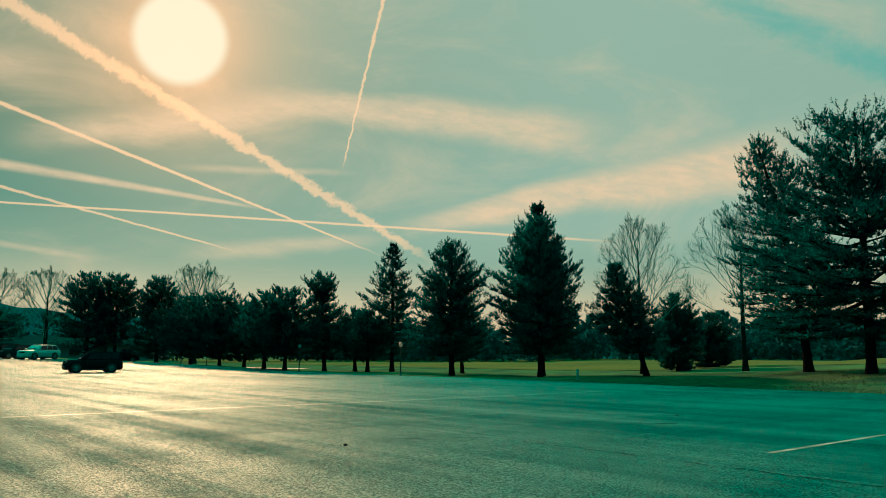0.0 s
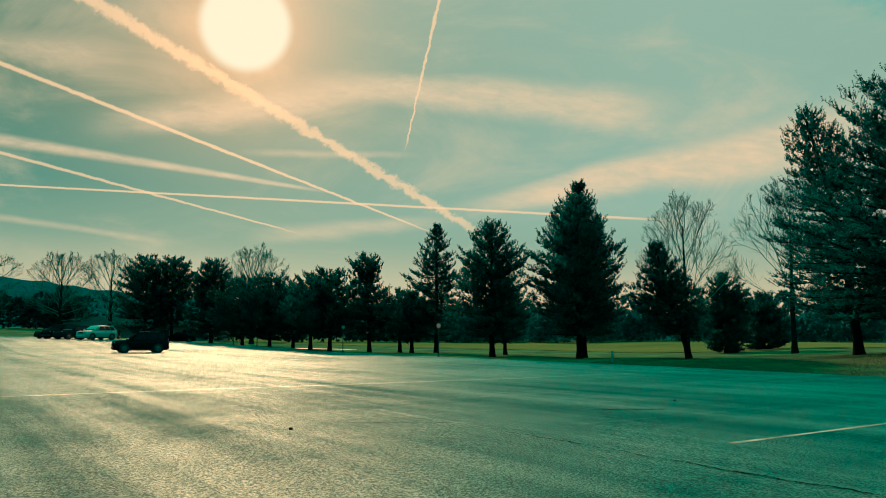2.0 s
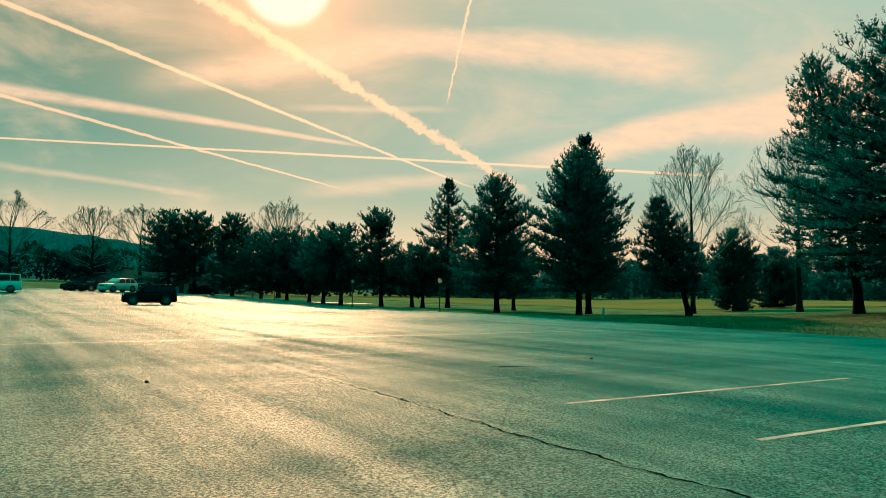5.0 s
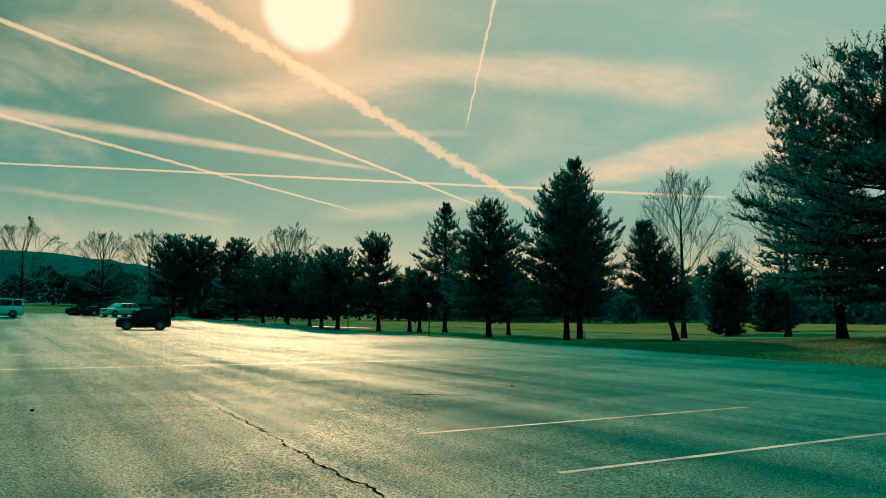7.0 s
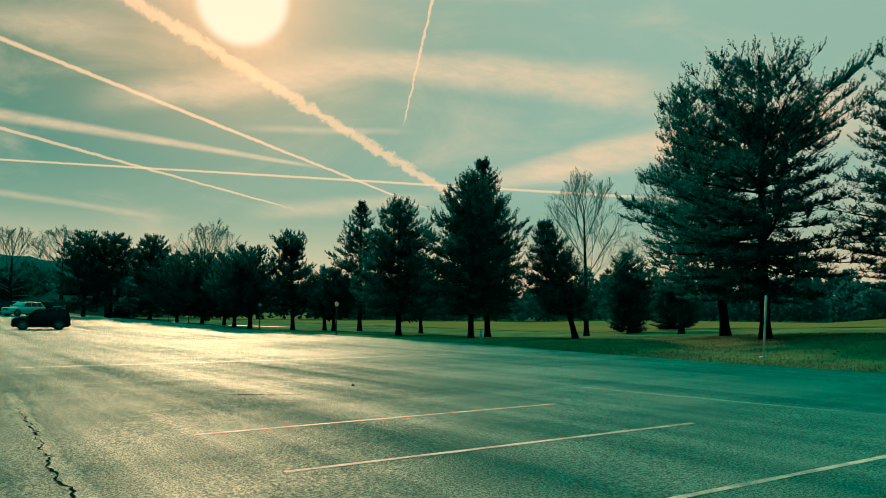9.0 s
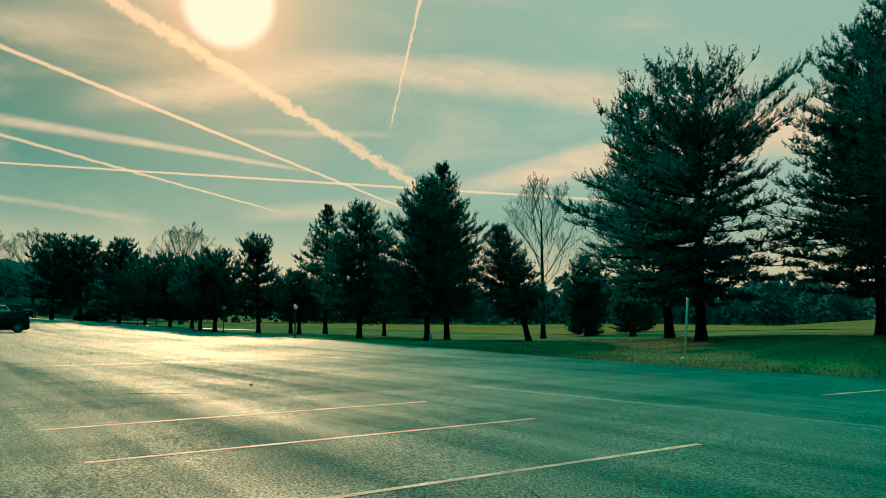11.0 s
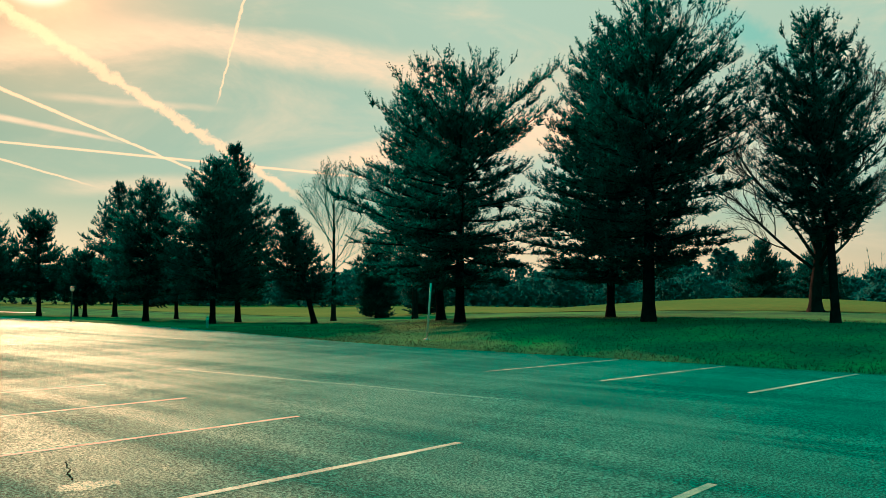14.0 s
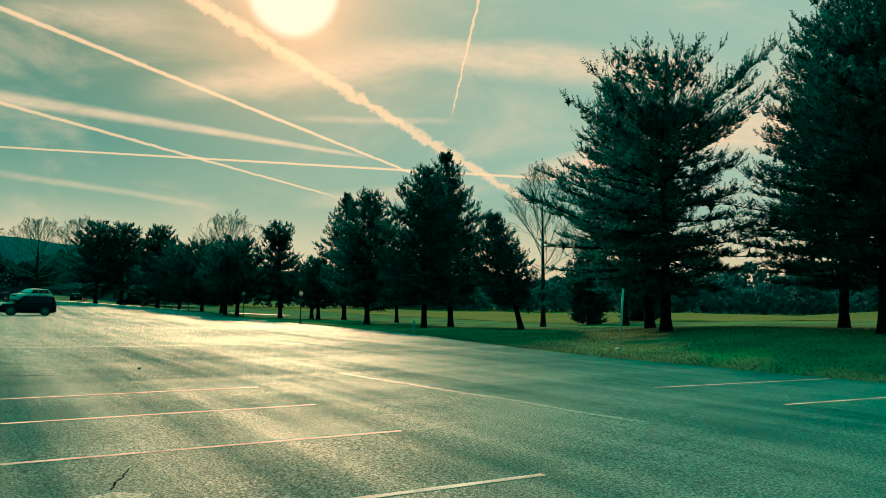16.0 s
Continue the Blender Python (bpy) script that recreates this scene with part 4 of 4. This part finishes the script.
for (x, y), tall, wide, shape, seed, words in (((19.6, 66.0), 6.4, 2.1, OVAL, 51, "low dense dark spruce on the fairway"), ((24.5, 72.0), 5.0, 2.4, OVAL, 54, "low dense dark spruce on the fairway"),
                                               ((60.6, 75.0), 7.2, 3.2, CONE, 52, "dense dark conical spruce by the far woods"), ((66.5, 74.0), 7.6, 3.0, CONE, 53, "dense dark conical spruce by the far woods")):
    conifer(words, x, y, even(shape, tall, wide, 0.04), seed, radius=0.15, grain=1.6, whorl=0.5, lush=1.4, mat=SPRUCE, group="spruces on the fairway", kind_of="spruce_tree")
bare_tree("bare tree with rising grey limbs behind the pines", 21.7, 56.6, 12.2, 4.6, 38, 0.2, 0.3, 20, 42, 0.0075, 4, None, 12, leader=0.82)


def ridge_height(x, y):
    crest = 34 * math.exp(-((x + 380) / 190) ** 2) + 9 * math.exp(-((x + 120) / 170) ** 2) + 5
    crest += 2.5 * noise.noise(Vector((x * 0.02, 0.3, 0))) + 1.2 * noise.noise(Vector((x * 0.09, y * 0.05, 0)))
    return crest * math.exp(-((y - 430) / 75) ** 2) - 1.5 + 1.0 * noise.noise(Vector((x * 0.25, y * 0.25, 2.0)))


xs, ys = np.linspace(-760, 160, 185), np.linspace(300, 560, 40)
tagged(new("hill", grid_mesh("hill", xs, ys, lambda x, y: (x, y, ridge_height(x, y)), HILL)), "dark wooded hill on the horizon", "hill", kind="structure")



def rise_point(u, v):
    x, y = xy(u, v)
    bump = 5.2 + 1.6 * noise.noise(Vector((u * 0.05, 0.7, 0))) + 0.5 * noise.noise(Vector((u * 0.3, v * 0.3, 1.0)))
    return x, y, height(x, y) - 0.4 + bump * (0.5 + 0.5 * smooth((u - 24) / 16)) * math.exp(-((v + 150) / 8) ** 2)


tagged(new("far_rise", grid_mesh("far_rise", list(np.linspace(-130, 160, 146)), list(np.linspace(-170, -130, 21)), rise_point, HILL)), "low dark wooded rise beyond the fairway", "hill", kind="structure")

# a pale cart path on the lawn behind the pines
path_line = [xy(u, -46.5 - 4.5 * math.sin((u - 40) * 0.06)) for u in np.linspace(87, 99, 24)]
tagged(part("cart_path", ribbon(path_line, 1.8, 0.05), CONCRETE, None), "pale concrete cart path across the lawn", "path", kind="structure")


def fairway_point(u, d):
    x, y = xy(u, edge_v(u) - d)
    return x, y, height(x, y) + 0.035 + 0.03 * noise.noise(Vector((x * 0.3, y * 0.3, 5.0)))


tagged(new("fairway", grid_mesh("fairway", list(np.linspace(-60, 190, 126)), list(np.linspace(24, 74, 34)), fairway_point, DRY_FIELD)),
       "sunlit dry winter fairway grass beyond the pines", "fairway", kind="structure")

# ---------------------------------------------------------------- marks on the asphalt
rng = random.Random(12)


part("repair_seam", ribbon(wander(xy(-6, -8.95), xy(14.5, -10.05), rng, 0.02, 0.2), 0.24, 0.003, rng, 0.4), FADED_PAINT, lot, "pale sealed repair seam")
part("crack", ribbon(wander(xy(-5, -9.0), xy(11.4, -9.9), rng, 0.03, 0.11, 0.035), 0.026, 0.008, rng, 0.8), SEAL, lot, "dark jagged crack")
part("crack", ribbon(wander(xy(11.4, -9.9), xy(12.4, -8.3), rng, 0.05, 0.1, 0.02), 0.025, 0.007, rng, 0.7), SEAL, lot, "thin dark crack")
part("repair_seam", ribbon(wander(xy(-1.0, -22.2), xy(8.6, -21.4), rng, 0.03, 0.2), 0.13, 0.004, rng, 0.3), PALE_SEAM, lot, "pale wavy seam")
part("repair_seam", ribbon(wander(xy(23.4, 40.0), xy(22.6, -33.5), rng, 0.02, 0.5), 0.34, 0.004, rng, 0.3), PALE_SEAM, lot, "pale seam between two layers of asphalt")
part("crack", ribbon(wander(xy(11.6, -13.9), xy(10.7, -15.2), rng, 0.03, 0.08, 0.01), 0.10, 0.006, rng, 0.5), SEAL, lot, "dark tar patch")
part("crack", ribbon(wander(xy(-1.75, -14.45), xy(-0.8, -14.75), rng, 0.012, 0.06, 0.012), 0.016, 0.006, rng, 0.6), SEAL, lot, "short dark crack")
part("patch", ribbon(wander(xy(-1.96, -14.2), xy(-2.14, -14.72), rng, 0.02, 0.06), 0.30, 0.005, rng, 0.35), PALE_SEAM, lot, "small pale patch of worn asphalt")
for k in range(16):
    u0, v0 = 26 + rng.uniform(0, 44), -6 - rng.uniform(0, 27)
    part("crack", ribbon(wander(xy(u0, v0), xy(u0 + rng.uniform(-1.5, 1.5), v0 - rng.uniform(3, 8)), rng, 0.05, 0.2, 0.03), 0.06, 0.006, rng, 0.6), SEAL, lot, "dark crack")
for u0, v0 in ((12.0, -6.9), (12.0, -17.1)):
    x, y = xy(u0, v0)
    bm = bmesh.new()
    bmesh.ops.create_icosphere(bm, subdivisions=2, radius=0.038)
    for vert in bm.verts:
        vert.co *= 1 + 0.35 * noise.noise(vert.co * 30 + Vector((u0, v0, 0)))
        vert.co.z *= 0.6
    clod = part("clod", bm, SEAL, None, "", True)
    clod.location = (x, y, height(x, y) + 0.017)
    tagged(clod, "small dark clod of tar lying on the asphalt", "debris", "debris on the lot")


# ---------------------------------------------------------------- posts and lamps
def turned(stops, sides=20):
    """A turned shape from (radius, height) stops."""
    bm = bmesh.new()
    rings = [[bm.verts.new((r * math.cos(2 * math.pi * k / sides), r * math.sin(2 * math.pi * k / sides), z)) for k in range(sides)] for r, z in stops]
    for a, b in zip(rings, rings[1:]):
        for k in range(sides):
            bm.faces.new((a[k], a[(k + 1) % sides], b[(k + 1) % sides], b[k]))
    bm.faces.new(rings[0][::-1])
    bm.faces.new(rings[-1])
    return bm


def box(sx, sy, sz, at=(0, 0, 0), bevel=0.01):
    bm = bmesh.new()
    bmesh.ops.create_cube(bm, size=1.0)
    for vert in bm.verts:
        vert.co = Vector((vert.co.x * sx, vert.co.y * sy, vert.co.z * sz)) + Vector(at)
    if bevel:
        bmesh.ops.bevel(bm, geom=list(bm.edges), offset=bevel, segments=2, affect="EDGES", profile=0.5)
    return bm


def path_lamp(x, y, tall=2.6):
    lamp = thing("path_lamp", pose(x, y, height(x, y)), "short lamp post with a pale round head beside the lot", "lamp post", "path lamps")
    part("base", turned(((0.14, -0.05), (0.14, 0.05), (0.09, 0.12), (0.06, 0.2))), LAMP_BRONZE, lamp, "flared base")
    part("pole", turned(((0.05, 0.18), (0.045, tall - 0.42), (0.075, tall - 0.40), (0.075, tall - 0.34))), LAMP_BRONZE, lamp)
    part("globe", turned(((0.06, tall - 0.34), (0.13, tall - 0.28), (0.16, tall - 0.18), (0.15, tall - 0.09), (0.10, tall - 0.03)), 24), FROSTED, lamp, "pale frosted globe", True)
    part("cap", turned(((0.17, tall - 0.05), (0.16, tall - 0.02), (0.06, tall + 0.03), (0.02, tall + 0.07))), LAMP_BRONZE, lamp, "small bronze cap")
    return lamp


lamp = path_lamp(-3.75, 62.3)
for x, y in ((-14.44, 76.5), (-28.6, 93.5), (-33.5, 99.0)):
    copy_thing(lamp, pose(x, y, height(x, y)))

post = thing("sign_post", pose(19.1, 31.55, height(19.1, 31.55) - 0.02, 0, 3.5, 0), "bare galvanised metal post leaning on the grass bank", "post")
part("pipe", turned(((0.040, -0.05), (0.040, 2.33), (0.034, 2.345))), STEEL, post, "bright galvanised pipe", True)
for z in (1.55, 1.85, 2.15):
    bm = turned(((0.012, 0), (0.012, 0.02)), 8)
    bolt = part("bolt", bm, STEEL, post)
    bolt.matrix_local = pose(0, -0.038, z, 90, 0, 0)
part("footing", turned(((0.16, -0.1), (0.15, 0.03), (0.10, 0.06))), CONCRETE, post, "rough concrete footing")


def marker(x, y):
    mark = thing("marker_post", pose(x, y, height(x, y)), "short pale marker post at the edge of the lot", "bollard", "marker posts")
    part("shaft", turned(((0.07, -0.05), (0.07, 0.62), (0.055, 0.68), (0.02, 0.70))), CONCRETE, mark)
    part("band", turned(((0.074, 0.48), (0.074, 0.56))), STEEL, mark, "thin bright band")
    return mark


mark = marker(8.05, 48.6)


# ---------------------------------------------------------------- cars
def loft(stations, close=True):
    """Skins cross sections (lists of points, all alike in number) along a body."""
    bm = bmesh.new()
    rings = [[bm.verts.new(p) for p in ring] for ring in stations]
    n = len(rings[0])
    for a, b in zip(rings, rings[1:]):
        for k in range(n):
            bm.faces.new((a[k], a[(k + 1) % n], b[(k + 1) % n], b[k]))
    if close:
        bm.faces.new(rings[0][::-1])
        bm.faces.new(rings[-1])
    bmesh.ops.recalc_face_normals(bm, faces=bm.faces)
    return bm


def body_ring(x, half, low, high, tuck=0.06, crown=0.02):
    """A rounded cross section of a car's lower body."""
    r = min(0.10, (high - low) * 0.3)
    pts = [(x, -half + tuck, low), (x, -half, low + r), (x, -half - 0.0, (low + high) * 0.5), (x, -half + 0.03, high - r * 0.6), (x, -half + 0.12, high), (x, 0, high + crown),
           (x, half - 0.12, high), (x, half - 0.03, high - r * 0.6), (x, half, (low + high) * 0.5), (x, half, low + r), (x, half - tuck, low)]
    return pts


def slab(corners, thick, out):
    """A thin pane over four corners, raised along out."""
    bm = bmesh.new()
    out = Vector(out).normalized()
    a = [bm.verts.new(Vector(c)) for c in corners]
    b = [bm.verts.new(Vector(c) + out * thick) for c in corners]
    n = len(a)
    bm.faces.new(a[::-1])
    bm.faces.new(b)
    for k in range(n):
        bm.faces.new((a[k], a[(k + 1) % n], b[(k + 1) % n], b[k]))
    bmesh.ops.recalc_face_normals(bm, faces=bm.faces)
    return bm


def wheel(car, x, side, half, r, rim):
    tyre = part("wheel", turned(((r * 0.62, -0.11), (r * 0.93, -0.115), (r, -0.08), (r, 0.08), (r * 0.93, 0.115), (r * 0.62, 0.11)), 28), TYRE, car, "black tyre", True)
    tyre.matrix_local = pose(x, side * (half - 0.10), r, 90, 0, 0)
    bm = turned(((r * 0.63, -0.02), (r * 0.60, 0.03), (r * 0.2, 0.05), (r * 0.12, 0.07)), 20)
    disc_part = part("rim", bm, rim, tyre, "five-spoke silver rim")
    disc_part.matrix_local = pose(0, 0, -side * 0.085, 180 if side > 0 else 0, 0, 0)
    for k in range(5):
        gap = part("spoke_gap", box(r * 0.34, r * 0.16, 0.012, (r * 0.40, 0, 0.045), 0), BLACK_PLASTIC, disc_part)
        gap.matrix_local = pose(0, 0, 0, 0, 0, 72 * k)


def car(label, m, length, half, tall, paint, nose, screen_at, roof_at, roof_end, tail_at, belt, boxy=0.0, rim=RIM, clear=0.22, rack=False, group="parked cars"):
    """A parked car, its front towards +x. nose: bonnet height. screen_at, roof_at, roof_end, tail_at: where the windscreen, roof and tailgate begin and end, as parts of the length from the front."""
    ob = thing("car", m, label, "car", group)
    L = length
    X = lambda f: L * (0.5 - f)
    r = 0.355 if tall > 1.6 else 0.33
    stations = [body_ring(X(0.0), half * 0.80, clear + 0.14, nose * 0.86), body_ring(X(0.012), half * 0.90, clear + 0.02, nose * 0.95), body_ring(X(0.06), half * 0.97, clear, nose),
                body_ring(X(0.16), half, clear, nose + 0.03), body_ring(X(screen_at), half, clear, belt - 0.03), body_ring(X(0.5), half, clear, belt), body_ring(X(0.75), half, clear, belt + 0.02),
                body_ring(X(min(tail_at, 0.95)), half * 0.985, clear, belt + 0.03), body_ring(X(0.985), half * 0.95, clear + 0.05, belt + 0.0 if boxy else belt - 0.08), body_ring(X(1.0), half * 0.86, clear + 0.16, belt - 0.10)]
    part("body", loft(stations), paint, ob, "", True)
    top = half * (0.80 + 0.06 * boxy)

    def cabin(x, w_low, w_high, z):
        return [(x, -w_low, belt - 0.05), (x, -w_high, z - 0.06), (x, -w_high + 0.10, z), (x, w_high - 0.10, z), (x, w_high, z - 0.06), (x, w_low, belt - 0.05)]

    rings = [cabin(X(screen_at), half * 0.90, half * 0.88, belt + 0.02), cabin(X((screen_at + roof_at) / 2), half * 0.93, (top + half * 0.9) / 2, (belt + tall) / 2 + 0.02), cabin(X(roof_at), half * 0.94, top, tall - 0.03),
             cabin(X((roof_at + roof_end) / 2), half * 0.95, top, tall), cabin(X(roof_end), half * 0.94, top - 0.01, tall - 0.035), cabin(X(tail_at), half * 0.90, half * 0.86, belt + 0.06)]
    part("cabin", loft(rings), paint, ob, "roof and pillars")
    for s in (-1, 1):
        posts = [roof_at + 0.02, roof_at + (roof_end - roof_at) * 0.36, roof_at + (roof_end - roof_at) * 0.72, roof_end - 0.01]
        for k in range(3):
            f0, f1 = posts[k] + 0.008, posts[k + 1] - 0.008
            low0 = f0 - (0.085 if k == 0 else 0.0)
            low1 = f1 + (0.05 * (1 - boxy) if k == 2 else 0.0)
            lo, hi = (half * 0.945, belt + 0.03), (top + 0.005, tall - 0.11)
            part("side_window", slab([(X(low0), s * lo[0], lo[1]), (X(low1), s * lo[0], lo[1]), (X(f1), s * hi[0], hi[1]), (X(f0), s * hi[0], hi[1])], 0.012, (0, s, 0.25)), DARK_GLASS, ob, "dark glass")
        for f in (posts[1], posts[2]):
            part("door_handle", box(0.16, 0.03, 0.03, (X(f + 0.02), s * (half + 0.005), belt - 0.12), 0.008), BLACK_PLASTIC, ob)
        part("mirror", box(0.12, 0.20, 0.13, (X(screen_at + 0.05), s * (half + 0.06), belt + 0.08), 0.03), paint, ob)
        part("sill", box(L * 0.50, 0.05, 0.12, (0, s * (half - 0.01), clear + 0.03), 0.02), BLACK_PLASTIC, ob, "black sill trim")
        part("headlight", box(0.16, 0.34, 0.15, (X(0.025), s * half * 0.68, nose * 0.86), 0.04), CLEAR_LENS, ob, "clear lamp lens")
        part("tail_light", box(0.08, 0.16, 0.30 if boxy else 0.18, (X(0.985), s * half * 0.84, belt - 0.10), 0.03), RED_LENS, ob, "red lamp lens")
        for x in (0.19, 0.80):
            part("wheel_arch", turned(((r * 1.20, 0), (r * 1.20, 0.012)), 24), BLACK_PLASTIC, ob).matrix_local = pose(X(x), s * (half - 0.005), r + 0.01, -90 * s, 0, 0)
            wheel(ob, X(x), s, half, r, rim)
        if rack:
            part("roof_rail", box(L * 0.40, 0.035, 0.035, (X((roof_at + roof_end) / 2), s * (top - 0.13), tall + 0.045), 0.01), BLACK_PLASTIC, ob)
            for f in (0.1, 0.9):
                part("rail_foot", box(0.08, 0.03, 0.06, (X(roof_at + (roof_end - roof_at) * f), s * (top - 0.13), tall + 0.01), 0.008), BLACK_PLASTIC, ob)
    part("windscreen", slab([(X(screen_at + 0.01), -half * 0.80, belt + 0.05), (X(screen_at + 0.01), half * 0.80, belt + 0.05), (X(roof_at - 0.008), top * 0.90, tall - 0.10), (X(roof_at - 0.008), -top * 0.90, tall - 0.10)], 0.02, (1, 0, 0.8)), DARK_GLASS, ob, "dark glass")
    part("rear_window", slab([(X(tail_at - 0.005), -half * 0.74, belt + 0.10), (X(tail_at - 0.005), half * 0.74, belt + 0.10), (X(roof_end + 0.006), top * 0.86, tall - 0.13), (X(roof_end + 0.006), -top * 0.86, tall - 0.13)], 0.02, (-1, 0, 0.4)), DARK_GLASS, ob, "dark glass")
    part("front_bumper", box(0.16, half * 1.72, 0.22, (X(0.008), 0, clear + 0.20), 0.06), BLACK_PLASTIC if boxy else paint, ob)
    part("rear_bumper", box(0.16, half * 1.74, 0.22, (X(0.992), 0, clear + 0.22), 0.06), BLACK_PLASTIC if boxy else paint, ob)
    part("grille", box(0.05, half * 0.9, 0.16, (X(0.004), 0, nose * 0.80), 0.02), BLACK_PLASTIC, ob)
    part("number_plate", box(0.012, 0.32, 0.16, (X(1.0) - 0.06, 0, belt - 0.24), 0.004), CONCRETE, ob, "blank pale plate")
    return ob


FACE = math.degrees(math.atan2(ACROSS.y, ACROSS.x))


def parked(x, y, turn):
    return pose(x, y, height(x, y), 0, 0, turn)


car("boxy black sport utility vehicle parked alone on the lot", parked(-29.1, 63.9, FACE + 180), 4.35, 0.88, 1.70, BLACK_PAINT, 0.97, 0.25, 0.41, 0.94, 0.99, 1.05, boxy=1.0, rack=True)
car("silver crossover parked at the far end of the lot", parked(-45.2, 86.6, FACE + 216), 4.45, 0.90, 1.64, SILVER_PAINT, 0.98, 0.24, 0.42, 0.87, 0.98, 1.06)
car("dark grey estate car parked beside a crossover", parked(-48.8, 88.2, FACE + 214), 4.6, 0.90, 1.60, GREY_PAINT, 0.94, 0.27, 0.42, 0.84, 0.97, 1.02)
car("black sport utility vehicle parked in a row", parked(-52.0, 91.0, FACE + 218), 4.7, 0.93, 1.78, BLACK_PAINT, 1.04, 0.27, 0.38, 0.93, 0.99, 1.12, boxy=0.7)
car("dark sedan parked in a row", parked(-55.0, 94.4, FACE + 215), 4.6, 0.88, 1.48, GREY_PAINT, 0.90, 0.28, 0.44, 0.74, 0.88, 0.96)
car("dark hatchback parked at the far kerb", parked(-45.8, 110.8, FACE + 172), 4.5, 0.89, 1.55, BLACK_PAINT, 0.95, 0.26, 0.42, 0.84, 0.97, 1.02)
car("silver car seen from behind at the far end", parked(-64.0, 113.5, FACE + 96), 4.6, 0.90, 1.68, SILVER_PAINT, 0.98, 0.27, 0.42, 0.86, 0.97, 1.06)
car("dark rounded car at the far end", parked(-59.5, 118.0, FACE + 80), 4.3, 0.88, 1.62, BLACK_PAINT, 0.98, 0.25, 0.40, 0.80, 0.97, 1.04)
car("white van parked at the side of the lot", parked(-52.4, 75.2, FACE + 184), 5.1, 0.98, 1.98, WHITE_PAINT, 1.10, 0.20, 0.32, 0.97, 0.995, 1.20, boxy=1.0)

# ---------------------------------------------------------------- low building at the far end
HOUSE = (-70.0, 150.0)
house = thing("clubhouse", pose(HOUSE[0], HOUSE[1], height(*HOUSE) - 0.3, 0, 0, -8), "long low pale building with a grey gabled roof behind trees", "building")
part("wall", box(32, 9, 2.8, (0, 0, 1.4), 0.02), SIDING, house, "pale lapped siding")
bm = bmesh.new()
ends = []
for x in (-16.6, 16.6):
    ends.append([bm.verts.new((x, -5.2, 2.6)), bm.verts.new((x, 0, 4.5)), bm.verts.new((x, 5.2, 2.6)), bm.verts.new((x, 5.2, 2.8)), bm.verts.new((x, 0, 4.75)), bm.verts.new((x, -5.2, 2.8))])
for k in range(6):
    bm.faces.new((ends[0][k], ends[0][(k + 1) % 6], ends[1][(k + 1) % 6], ends[1][k]))
bm.faces.new(ends[0][::-1]), bm.faces.new(ends[1])
bmesh.ops.recalc_face_normals(bm, faces=bm.faces)
part("roof", bm, ROOFING, house, "grey shingles")
for x in (-12.5, -8.0, -3.0, 2.0, 7.5, 12.5):
    win = part("window", box(2.2, 0.12, 1.3, (x, -4.53, 1.55), 0.01), SIDING, house, "wide window in a pale frame")
    for s in (-0.53, 0.53):
        part("pane", box(0.98, 0.03, 1.12, (x + s, -4.60, 1.55), 0.004), DARK_GLASS, win)
part("door", box(1.0, 0.10, 2.1, (4.8, -4.54, 1.2), 0.01), BLACK_PLASTIC, house, "dark door")

# ---------------------------------------------------------------- grass along the edge of the lot
rng = np.random.default_rng(5)
n = 15000
us, ds = rng.uniform(-22, 34, n), rng.uniform(0, 1, n) ** 1.6 * 15
spots = np.array([ground_point(u, d) for u, d in zip(us, ds)]) - np.array([0, 0, 0.01])
v, f = tufts(rng, spots, np.tile([0, 0, 1.0], (n, 1)), 5, 0.085, 0.014, 0.45)
tagged(new("grass", mesh_of("grass", v, f, BLADES)), "short uneven grass blades along the asphalt's edge", "grass", kind="stuff")
